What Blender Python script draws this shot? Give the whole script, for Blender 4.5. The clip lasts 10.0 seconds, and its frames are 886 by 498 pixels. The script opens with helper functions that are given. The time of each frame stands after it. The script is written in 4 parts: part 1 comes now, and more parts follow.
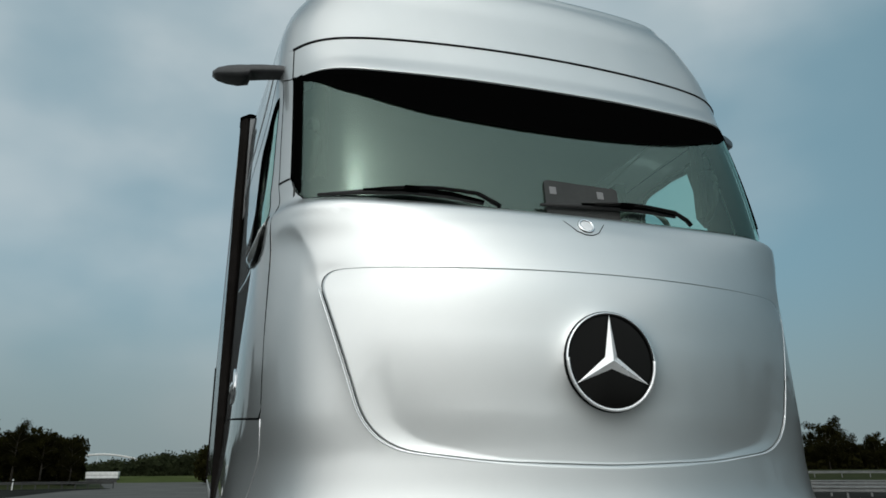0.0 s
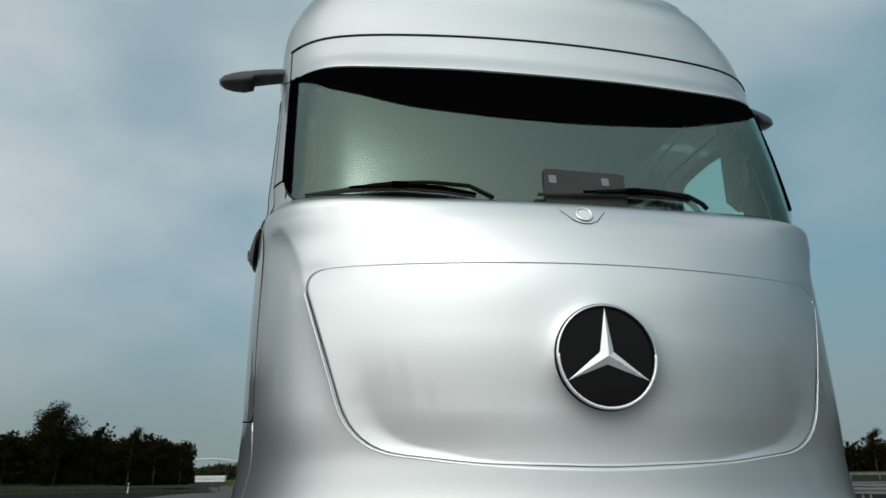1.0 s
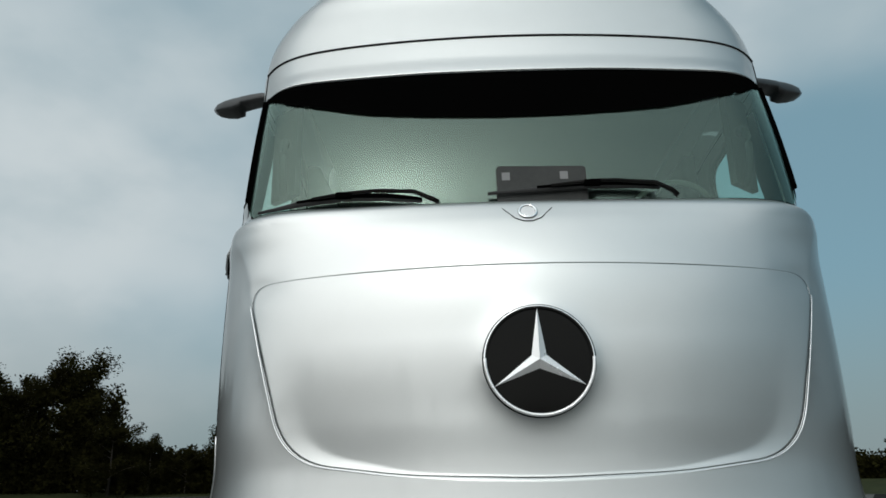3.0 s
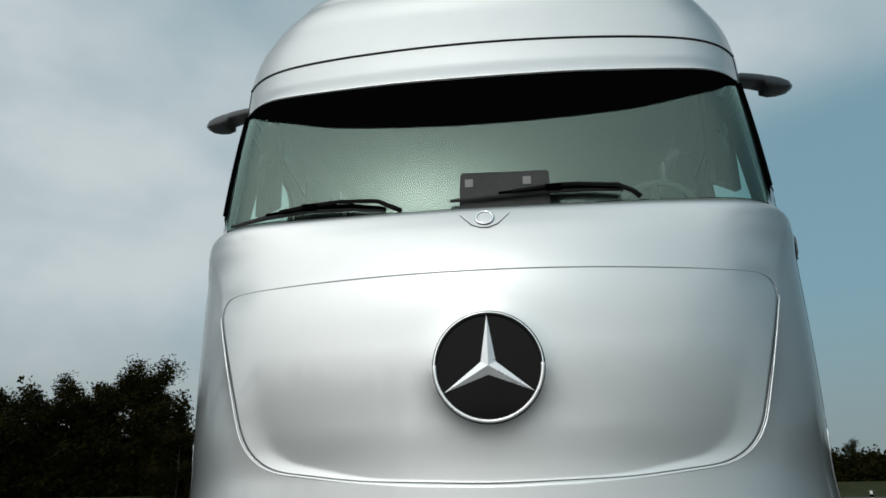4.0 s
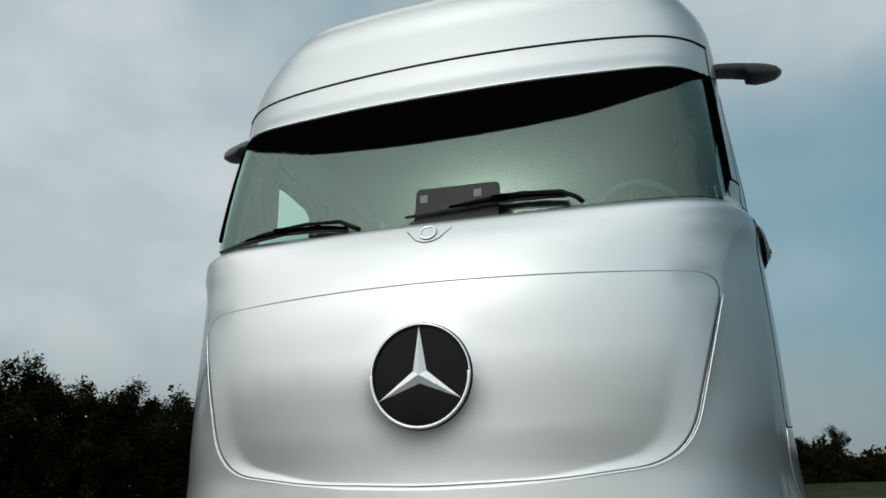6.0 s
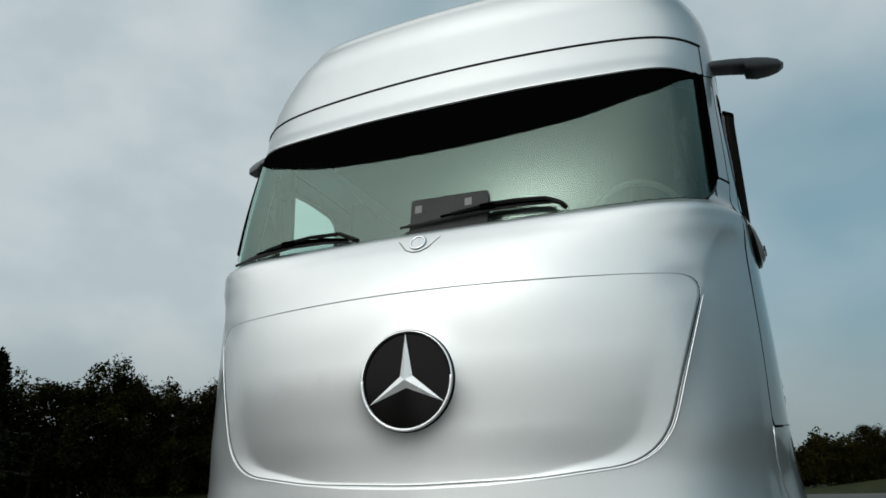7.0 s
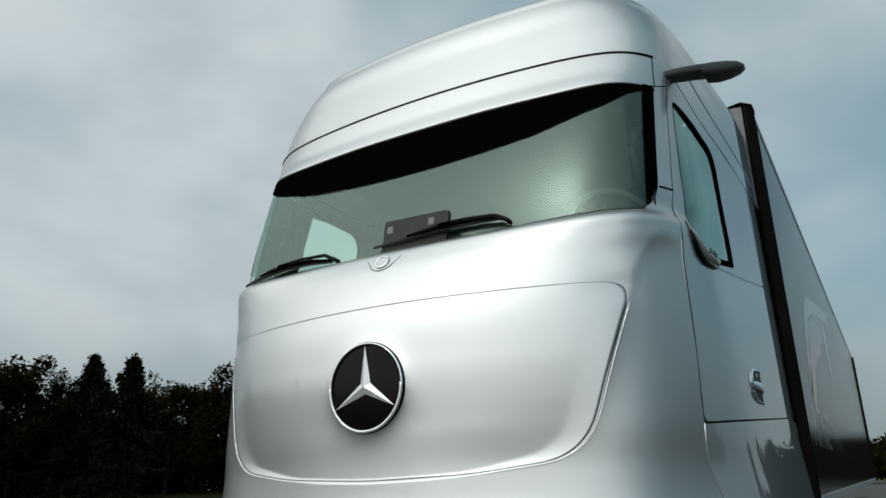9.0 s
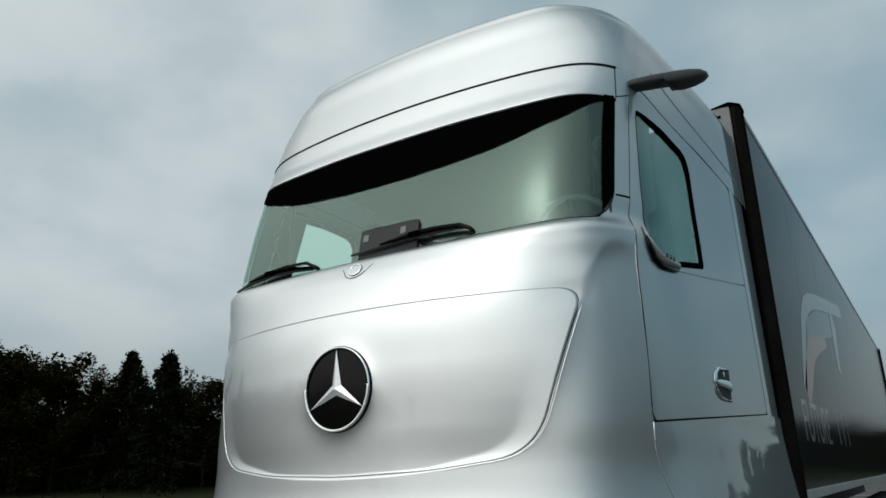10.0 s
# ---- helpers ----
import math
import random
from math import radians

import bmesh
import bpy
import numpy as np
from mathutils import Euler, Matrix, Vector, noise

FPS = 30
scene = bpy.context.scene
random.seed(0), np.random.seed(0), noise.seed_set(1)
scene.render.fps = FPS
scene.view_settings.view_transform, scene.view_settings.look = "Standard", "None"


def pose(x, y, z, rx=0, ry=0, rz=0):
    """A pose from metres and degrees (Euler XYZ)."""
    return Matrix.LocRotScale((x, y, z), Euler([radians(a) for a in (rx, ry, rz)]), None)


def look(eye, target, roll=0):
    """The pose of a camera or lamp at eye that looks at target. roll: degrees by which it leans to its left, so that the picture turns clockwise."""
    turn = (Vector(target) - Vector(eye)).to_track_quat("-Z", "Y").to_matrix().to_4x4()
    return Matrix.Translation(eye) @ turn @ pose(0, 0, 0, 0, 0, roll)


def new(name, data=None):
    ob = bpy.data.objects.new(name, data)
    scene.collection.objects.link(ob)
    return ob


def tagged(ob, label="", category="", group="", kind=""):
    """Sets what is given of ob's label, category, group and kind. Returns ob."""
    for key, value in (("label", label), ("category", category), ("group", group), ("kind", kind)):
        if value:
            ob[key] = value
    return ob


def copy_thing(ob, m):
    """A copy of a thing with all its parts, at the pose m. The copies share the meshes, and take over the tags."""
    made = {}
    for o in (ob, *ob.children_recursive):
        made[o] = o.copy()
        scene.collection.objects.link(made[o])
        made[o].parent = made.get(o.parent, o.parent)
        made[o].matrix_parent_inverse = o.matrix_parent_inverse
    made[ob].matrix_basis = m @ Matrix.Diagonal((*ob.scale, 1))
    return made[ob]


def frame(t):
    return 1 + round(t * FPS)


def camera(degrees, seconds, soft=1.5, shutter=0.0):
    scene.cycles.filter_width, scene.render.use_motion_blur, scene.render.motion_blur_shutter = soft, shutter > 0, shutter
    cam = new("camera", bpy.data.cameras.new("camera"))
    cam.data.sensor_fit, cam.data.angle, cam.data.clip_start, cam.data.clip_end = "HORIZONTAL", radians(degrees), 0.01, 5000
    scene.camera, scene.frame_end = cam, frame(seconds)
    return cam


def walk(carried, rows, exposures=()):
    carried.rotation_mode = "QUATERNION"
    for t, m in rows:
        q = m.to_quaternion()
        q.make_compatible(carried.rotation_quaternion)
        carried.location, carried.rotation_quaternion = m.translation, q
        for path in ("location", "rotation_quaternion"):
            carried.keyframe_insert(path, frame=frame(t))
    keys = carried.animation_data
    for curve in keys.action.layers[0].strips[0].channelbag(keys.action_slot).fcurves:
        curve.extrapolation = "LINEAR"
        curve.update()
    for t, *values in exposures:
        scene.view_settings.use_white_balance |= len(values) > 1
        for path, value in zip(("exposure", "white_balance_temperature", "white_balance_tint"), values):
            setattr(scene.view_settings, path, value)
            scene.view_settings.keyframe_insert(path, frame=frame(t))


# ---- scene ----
cam = camera(62.3, 10.0, soft=1.6)
# seconds, eye x y z, yaw to the left, pitch up, lean to the right
ROWS = [
    (0.0, -1.316, -2.382, 1.497, -17.32, 16.91, 0.33),
    (0.5, -1.136, -2.377, 1.495, -13.91, 17.04, 0.32),
    (1.0, -0.946, -2.380, 1.495, -10.16, 17.16, 0.57),
    (1.5, -0.767, -2.378, 1.497, -6.68, 17.21, 0.71),
    (2.0, -0.578, -2.381, 1.496, -3.32, 17.38, 0.69),
    (2.5, -0.406, -2.379, 1.495, -0.82, 17.69, 0.81),
    (4.0, 0.106, -2.392, 1.502, 6.04, 18.13, 1.02),
    (4.5, 0.262, -2.391, 1.501, 8.33, 18.23, 1.02),
    (5.0, 0.429, -2.401, 1.499, 10.95, 18.32, 1.02),
    (5.5, 0.582, -2.404, 1.499, 13.25, 18.35, 1.11),
    (7.0, 1.061, -2.424, 1.508, 21.63, 18.02, 1.34),
    (7.5, 1.216, -2.425, 1.504, 24.12, 18.06, 1.49),
    (8.0, 1.386, -2.430, 1.506, 26.38, 18.00, 1.64),
    (8.5, 1.542, -2.432, 1.504, 28.32, 17.83, 1.70),
    (9.0, 1.708, -2.429, 1.499, 30.20, 17.74, 1.67),
    (9.5, 1.865, -2.429, 1.497, 31.54, 17.58, 1.68),
    (10.0, 2.024, -2.429, 1.501, 32.75, 17.33, 1.73),
]
walk(cam, [(t, pose(x, y, z, 0, 0, yaw) @ pose(0, 0, 0, 90 + pitch) @ pose(0, 0, 0, 0, 0, -lean))
           for t, x, y, z, yaw, pitch, lean in ROWS],
     exposures=[(0.0, 0.13), (10.0, 0.13)])

# ---------------------------------------------------------------- light
SUN_EL, SUN_AZ = 39.0, 192.0   # degrees; azimuth clockwise from +y
_a, _e = radians(SUN_AZ), radians(SUN_EL)
SUN_DIR = Vector((math.sin(_a) * math.cos(_e), math.cos(_a) * math.cos(_e), math.sin(_e)))
world = bpy.data.worlds.new("cloudy_sky")
scene.world = world
world.use_nodes = True
wn, wl = world.node_tree.nodes, world.node_tree.links
wn.clear()


def sky_math(op, a, b=None, c=None):
    n = wn.new("ShaderNodeMath")
    n.operation = op
    for i, v in enumerate((a, b, c)):
        if v is None:
            continue
        if isinstance(v, (int, float)):
            n.inputs[i].default_value = v
        else:
            wl.new(v, n.inputs[i])
    return n.outputs[0]


def sky_mix(fac, a, b, blend="MIX"):
    n = wn.new("ShaderNodeMix")
    n.data_type, n.blend_type = "RGBA", blend
    for i, v in ((0, fac), (6, a), (7, b)):
        if isinstance(v, (int, float)):
            n.inputs[i].default_value = v
        elif isinstance(v, tuple):
            n.inputs[i].default_value = (*v, 1)
        else:
            wl.new(v, n.inputs[i])
    return n.outputs[2]


w_out = wn.new("ShaderNodeOutputWorld")
w_bg = wn.new("ShaderNodeBackground")
w_sky = wn.new("ShaderNodeTexSky")
w_sky.sky_type, w_sky.sun_disc = "NISHITA", False
w_sky.sun_elevation, w_sky.sun_rotation = _e, _a
w_sky.dust_density, w_sky.air_density = 2.0, 1.0
w_co = wn.new("ShaderNodeTexCoord")
w_map = wn.new("ShaderNodeMapping")
w_map.inputs["Scale"].default_value = (1.0, 1.0, 1.6)
w_map.inputs["Location"].default_value = (0.35, 0.1, 0.2)
w_noise = wn.new("ShaderNodeTexNoise")
w_noise.inputs["Scale"].default_value = 1.9
w_noise.inputs["Detail"].default_value = 4.0
w_noise.inputs["Roughness"].default_value = 0.40
wl.new(w_co.outputs["Generated"], w_map.inputs["Vector"])
wl.new(w_map.outputs["Vector"], w_noise.inputs["Vector"])
w_dot = wn.new("ShaderNodeVectorMath")
w_dot.operation = "DOT_PRODUCT"
w_dot.inputs[1].default_value = SUN_DIR
wl.new(w_co.outputs["Generated"], w_dot.inputs[0])
w_sep = wn.new("ShaderNodeSeparateXYZ")
wl.new(w_co.outputs["Generated"], w_sep.inputs[0])
facing = sky_math("MAXIMUM", w_dot.outputs["Value"], 0.0)
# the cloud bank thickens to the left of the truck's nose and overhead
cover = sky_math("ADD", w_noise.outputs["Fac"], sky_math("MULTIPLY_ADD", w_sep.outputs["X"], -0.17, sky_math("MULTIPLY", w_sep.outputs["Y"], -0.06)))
# paler banks ahead of the nose and to its right
for azimuth, elevation, width, weight in ((38, 38, 30.0, 0.24), (-30, 36, 14.0, 0.06), (21, 34, 30.0, 0.26), (44, 26, 60.0, 0.14)):
    q, h = radians(azimuth), radians(elevation)
    w_bank = wn.new("ShaderNodeVectorMath")
    w_bank.operation = "DOT_PRODUCT"
    w_bank.inputs[1].default_value = (math.sin(q) * math.cos(h), math.cos(q) * math.cos(h), math.sin(h))
    wl.new(w_co.outputs["Generated"], w_bank.inputs[0])
    cover = sky_math("ADD", cover, sky_math("MULTIPLY", sky_math("POWER", sky_math("MAXIMUM", w_bank.outputs["Value"], 0.0), width), weight))
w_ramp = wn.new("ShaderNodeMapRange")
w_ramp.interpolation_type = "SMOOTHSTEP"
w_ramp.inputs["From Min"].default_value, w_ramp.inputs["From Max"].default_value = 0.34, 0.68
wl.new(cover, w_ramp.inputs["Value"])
blue = sky_mix(1.0, w_sky.outputs["Color"], (0.050, 0.068, 0.062), "MULTIPLY")
blue = sky_mix(0.75, blue, (0.205, 0.345, 0.415))
# grey haze towards the horizon
w_haze = wn.new("ShaderNodeMapRange")
w_haze.interpolation_type = "SMOOTHSTEP"
for key, v in (("From Min", 0.0), ("From Max", 0.27), ("To Min", 0.85), ("To Max", 0.0)):
    w_haze.inputs[key].default_value = v
wl.new(w_sep.outputs["Z"], w_haze.inputs["Value"])
w_fine = wn.new("ShaderNodeTexNoise")
w_fine.inputs["Scale"].default_value, w_fine.inputs["Detail"].default_value = 4.5, 5.0
wl.new(w_map.outputs["Vector"], w_fine.inputs["Vector"])
w_grey = wn.new("ShaderNodeMapRange")
w_grey.interpolation_type = "SMOOTHSTEP"
w_grey.inputs["From Min"].default_value, w_grey.inputs["From Max"].default_value = 0.36, 0.64
wl.new(w_fine.outputs["Fac"], w_grey.inputs["Value"])
cloud = sky_mix(w_grey.outputs["Result"], (0.415, 0.49, 0.52), (0.51, 0.57, 0.592))
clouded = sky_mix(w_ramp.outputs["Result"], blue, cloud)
clouded = sky_mix(w_haze.outputs["Result"], clouded, (0.222, 0.270, 0.275))
# sky colour darkened to the right, to dim the reflections in the cab's side
w_dim = wn.new("ShaderNodeMapRange")
w_dim.interpolation_type = "SMOOTHSTEP"
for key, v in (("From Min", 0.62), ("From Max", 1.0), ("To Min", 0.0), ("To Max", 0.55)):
    w_dim.inputs[key].default_value = v
wl.new(w_sep.outputs["X"], w_dim.inputs["Value"])
clouded = sky_mix(w_dim.outputs["Result"], clouded, (0.10, 0.145, 0.165))
# thin cloud glowing round the veiled sun
w_glow = wn.new("ShaderNodeVectorMath")
w_glow.operation = "SCALE"
w_glow.inputs[0].default_value = (1.0, 0.98, 0.94)
veil = sky_math("ADD", sky_math("MULTIPLY", sky_math("POWER", facing, 60.0), 2.2), sky_math("MULTIPLY", sky_math("POWER", facing, 400.0), 9.0))
veil = sky_math("MULTIPLY", veil, sky_math("MULTIPLY_ADD", w_grey.outputs["Result"], 0.9, 0.35))
# the glow is thicker to the left, where the cloud is
west = sky_math("MULTIPLY_ADD", w_sep.outputs["X"], -0.75, 0.86)
wide = sky_math("MULTIPLY", sky_math("POWER", facing, 2.4), sky_math("MAXIMUM", west, 0.15))
wide = sky_math("MULTIPLY", wide, sky_math("MULTIPLY_ADD", w_sep.outputs["Z"], -0.55, 1.25))
wl.new(sky_math("ADD", sky_math("MULTIPLY", wide, 0.83), veil), w_glow.inputs["Scale"])
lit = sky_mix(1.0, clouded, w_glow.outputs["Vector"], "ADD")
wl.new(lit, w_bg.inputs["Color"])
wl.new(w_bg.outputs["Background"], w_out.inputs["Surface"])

sun_data = bpy.data.lights.new("sun", "SUN")
sun_data.energy, sun_data.angle, sun_data.color = 0.5, radians(110), (1.0, 0.96, 0.9)
sun = new("sun", sun_data)
sun.matrix_world = look(SUN_DIR * 60, (0, 0, 0))


# ---------------------------------------------------------------- materials
def principled(name, colour, rough=0.5, metal=0.0, coat=0.0, coat_rough=0.03, spec=0.5):
    m = bpy.data.materials.new(name)
    m.use_nodes = True
    b = m.node_tree.nodes["Principled BSDF"]
    b.inputs["Base Color"].default_value = (*colour, 1)
    b.inputs["Roughness"].default_value = rough
    b.inputs["Metallic"].default_value = metal
    b.inputs["Coat Weight"].default_value = coat
    b.inputs["Coat Roughness"].default_value = coat_rough
    b.inputs["Specular IOR Level"].default_value = spec
    return m


def vary(m, scale, low, high, detail=6.0, bump=0.0, bump_scale=None, rough=None):
    """Two-scale colour variation, a fine bump and uneven gloss."""
    n, l = m.node_tree.nodes, m.node_tree.links
    b = n["Principled BSDF"]
    co = n.new("ShaderNodeTexCoord")
    a = n.new("ShaderNodeTexNoise")
    a.inputs["Scale"].default_value, a.inputs["Detail"].default_value = scale, detail
    c = n.new("ShaderNodeTexNoise")
    c.inputs["Scale"].default_value, c.inputs["Detail"].default_value = scale * 11.0, 3.0
    mix = n.new("ShaderNodeMath")
    mix.operation = "MULTIPLY_ADD"
    mix.inputs[1].default_value = 0.35
    sub = n.new("ShaderNodeMath")
    sub.operation = "MULTIPLY"
    sub.inputs[1].default_value = 0.65
    ramp = n.new("ShaderNodeValToRGB")
    ramp.color_ramp.elements[0].position, ramp.color_ramp.elements[1].position = 0.33, 0.67
    ramp.color_ramp.elements[0].color, ramp.color_ramp.elements[1].color = (*low, 1), (*high, 1)
    for t in (a, c):
        l.new(co.outputs["Object"], t.inputs["Vector"])
    l.new(a.outputs["Fac"], sub.inputs[0])
    l.new(c.outputs["Fac"], mix.inputs[0])
    l.new(sub.outputs[0], mix.inputs[2])
    l.new(mix.outputs[0], ramp.inputs["Fac"])
    l.new(ramp.outputs["Color"], b.inputs["Base Color"])
    if rough:
        rr = n.new("ShaderNodeMapRange")
        rr.inputs["To Min"].default_value, rr.inputs["To Max"].default_value = rough
        l.new(a.outputs["Fac"], rr.inputs["Value"])
        l.new(rr.outputs["Result"], b.inputs["Roughness"])
    if bump:
        f = n.new("ShaderNodeTexNoise")
        f.inputs["Scale"].default_value, f.inputs["Detail"].default_value = bump_scale or scale * 30, 4.0
        bp = n.new("ShaderNodeBump")
        bp.inputs["Strength"].default_value, bp.inputs["Distance"].default_value = bump, 0.01
        l.new(co.outputs["Object"], f.inputs["Vector"])
        l.new(f.outputs["Fac"], bp.inputs["Height"])
        l.new(bp.outputs["Normal"], b.inputs["Normal"])
    return m


def glass(name, tint, mirror=0.08, blur=0.02):
    """A thin pane: tinted see-through with a sharp fresnel reflection."""
    m = bpy.data.materials.new(name)
    m.use_nodes = True
    n, l = m.node_tree.nodes, m.node_tree.links
    n.clear()
    out = n.new("ShaderNodeOutputMaterial")
    tr = n.new("ShaderNodeBsdfTransparent")
    tr.inputs["Color"].default_value = (*tint, 1)
    gl = n.new("ShaderNodeBsdfGlossy")
    gl.inputs["Roughness"].default_value = blur
    gl.inputs["Color"].default_value = (0.72, 0.95, 0.84, 1)
    lw = n.new("ShaderNodeLayerWeight")
    lw.inputs["Blend"].default_value = 0.5
    pw = n.new("ShaderNodeMath")
    pw.operation = "POWER"
    pw.inputs[1].default_value = 4.0
    fr = n.new("ShaderNodeMath")
    fr.operation = "MULTIPLY_ADD"
    fr.inputs[1].default_value, fr.inputs[2].default_value = 1.0 - mirror, mirror
    l.new(lw.outputs["Facing"], pw.inputs[0])
    l.new(pw.outputs[0], fr.inputs[0])
    mx = n.new("ShaderNodeMixShader")
    l.new(fr.outputs[0], mx.inputs[0])
    l.new(tr.outputs[0], mx.inputs[1])
    l.new(gl.outputs[0], mx.inputs[2])
    l.new(mx.outputs[0], out.inputs["Surface"])
    return m


SILVER = vary(principled("silver_paint", (0.66, 0.67, 0.67), 0.38, 0.93, 1.0, 0.02), 0.8,
              (0.64, 0.655, 0.65), (0.67, 0.685, 0.68), bump=0.012, bump_scale=900, rough=(0.37, 0.41))
# flake paint darkens towards grazing angles
SILVER.node_tree.nodes["Principled BSDF"].inputs["Specular Tint"].default_value = (0.07, 0.09, 0.10, 1)
SILVER.node_tree.nodes["Principled BSDF"].inputs["Coat IOR"].default_value = 1.42
BLACK = principled("black_trim", (0.0015, 0.0015, 0.0015), 0.95, spec=0.0)
GLOSS_BLACK = principled("black_lacquer", (0.004, 0.004, 0.0035), 0.12, spec=0.10)
GAP = principled("gap_shadow_rubber", (0.01, 0.01, 0.01), 0.9, spec=0.1)
RUBBER = vary(principled("rubber", (0.015, 0.015, 0.015), 0.7), 8, (0.010, 0.010, 0.010), (0.022, 0.022, 0.022), bump=0.1)
CHROME = vary(principled("chrome", (0.82, 0.83, 0.84), 0.06, 1.0), 4, (0.78, 0.79, 0.80), (0.86, 0.87, 0.88), rough=(0.04, 0.10))
SATIN = vary(principled("satin_aluminium", (0.9, 0.9, 0.9), 0.35, 1.0), 6, (0.87, 0.87, 0.87), (0.92, 0.92, 0.92), rough=(0.3, 0.42))
# pale colour for the painted glint along the bonnet panel's edge
EDGE_GLINT = vary(principled("edge_glint_paint", (0.86, 0.87, 0.88), 0.3, 0.6), 6, (0.84, 0.85, 0.86), (0.88, 0.89, 0.90))
STAR_METAL = vary(principled("bright_star_metal", (0.93, 0.93, 0.93), 0.3, 0.5), 6, (0.91, 0.91, 0.91), (0.96, 0.96, 0.96), rough=(0.24, 0.32))
WINDSCREEN = glass("green_windscreen_glass", (0.70, 0.90, 0.80), 0.115, 0.24)
SIDE_GLASS = glass("side_glass", (0.86, 0.95, 0.92), 0.06)
CABIN = vary(principled("cabin_lining", (0.06, 0.065, 0.06), 0.8), 3, (0.05, 0.054, 0.05), (0.075, 0.08, 0.075), bump=0.1)
CABIN_DARK = vary(principled("dark_cabin_plastic", (0.03, 0.03, 0.03), 0.6), 5, (0.022, 0.022, 0.022), (0.04, 0.04, 0.04), bump=0.15)
CABIN_LIGHT = vary(principled("light_wheel_leather", (0.42, 0.42, 0.38), 0.5), 9, (0.22, 0.22, 0.20), (0.28, 0.28, 0.26), bump=0.1)
SEAT = vary(principled("seat_cloth", (0.06, 0.06, 0.06), 0.9), 6, (0.05, 0.05, 0.05), (0.08, 0.08, 0.08), bump=0.3)
BOARD = vary(principled("smoked_board", (0.012, 0.012, 0.012), 0.5, spec=0.1), 5, (0.045, 0.047, 0.046), (0.06, 0.062, 0.06))
PALE = principled("pale_label", (0.2, 0.2, 0.2), 0.6)
BADGE_WHITE = vary(principled("pale_enamel", (0.75, 0.77, 0.78), 0.3), 30, (0.70, 0.72, 0.73), (0.80, 0.81, 0.82))
TRAILER_SKIN = vary(principled("trailer_dark_paint", (0.02, 0.021, 0.022), 0.12, 0.0, 0.0, 0.04, 0.012), 0.5,
                    (0.016, 0.017, 0.018), (0.023, 0.024, 0.025), bump=0.006, bump_scale=40)
POST_BLACK = vary(principled("trailer_post_black", (0.02, 0.018, 0.017), 0.8, spec=0.0), 3, (0.009, 0.008, 0.007), (0.018, 0.016, 0.015), bump=0.05)
ARM_GREY = vary(principled("arm_grey", (0.05, 0.05, 0.05), 0.3), 6, (0.035, 0.036, 0.037), (0.06, 0.061, 0.062))
POST_GREY = vary(principled("post_side_grey", (0.14, 0.145, 0.15), 0.4), 3, (0.11, 0.115, 0.12), (0.17, 0.175, 0.18))
RAIL_GREY = vary(principled("rail_aluminium", (0.5, 0.5, 0.49), 0.4, 0.25), 4, (0.35, 0.35, 0.34), (0.5, 0.5, 0.49), bump=0.1)
PRINT_WHITE = principled("white_print", (0.25, 0.265, 0.265), 0.13, 0.0, 0.0, 0.04, 0.04)
PRINT_ORANGE = principled("dull_orange_print", (0.30, 0.095, 0.065), 0.13, 0.0, 0.0, 0.04, 0.04)
PRINT_BLUE = principled("blue_grey_print", (0.035, 0.052, 0.065), 0.13, 0.0, 0.0, 0.04, 0.04)
ASPHALT = vary(principled("asphalt", (0.05, 0.05, 0.05), 0.95, spec=0.0), 0.25, (0.088, 0.090, 0.087), (0.128, 0.129, 0.124), bump=0.6, bump_scale=60)
GRASS = vary(principled("grass", (0.04, 0.055, 0.02), 0.9, spec=0.1), 0.4, (0.014, 0.019, 0.007), (0.034, 0.040, 0.015), bump=1.0, bump_scale=8)
BARK = vary(principled("bark", (0.05, 0.04, 0.03), 0.95), 4, (0.03, 0.025, 0.02), (0.07, 0.06, 0.045), bump=0.8)
MEADOW = vary(principled("meadow_grass", (0.06, 0.08, 0.03), 0.9, spec=0.0), 0.1, (0.045, 0.060, 0.022), (0.075, 0.090, 0.036), bump=0.6, bump_scale=4)
GRAVEL = vary(principled("dark_gravel", (0.025, 0.026, 0.025), 0.95, spec=0.0), 0.3, (0.016, 0.017, 0.016), (0.032, 0.033, 0.031), bump=0.8, bump_scale=30)
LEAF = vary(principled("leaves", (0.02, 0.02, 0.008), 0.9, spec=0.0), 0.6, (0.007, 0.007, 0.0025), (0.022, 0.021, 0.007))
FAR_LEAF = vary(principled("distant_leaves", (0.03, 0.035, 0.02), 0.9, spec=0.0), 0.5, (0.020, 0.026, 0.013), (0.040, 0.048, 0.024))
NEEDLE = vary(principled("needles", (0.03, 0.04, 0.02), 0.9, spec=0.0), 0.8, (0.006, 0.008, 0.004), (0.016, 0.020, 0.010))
STEEL = vary(principled("galvanised_steel", (0.3, 0.31, 0.31), 0.5, 0.5), 1.5, (0.13, 0.135, 0.135), (0.22, 0.225, 0.22), bump=0.1)
DULL_STEEL = vary(principled("weathered_steel", (0.05, 0.05, 0.05), 0.7, 0.0, spec=0.2), 1.5, (0.035, 0.035, 0.035), (0.065, 0.065, 0.062), bump=0.1)
PALE_CONCRETE = vary(principled("pale_concrete", (0.55, 0.55, 0.54), 0.8), 0.2, (0.48, 0.48, 0.47), (0.62, 0.62, 0.6))
PAINT_WHITE = vary(principled("road_white", (0.7, 0.7, 0.68), 0.7), 2, (0.6, 0.6, 0.58), (0.78, 0.78, 0.76))


# ---------------------------------------------------------------- building helpers
def thing(name, label, category, group="", kind="", at=(0, 0, 0)):
    e = new(name)
    e.location = at
    e.empty_display_size = 0.2
    return tagged(e, label, category, group, kind)


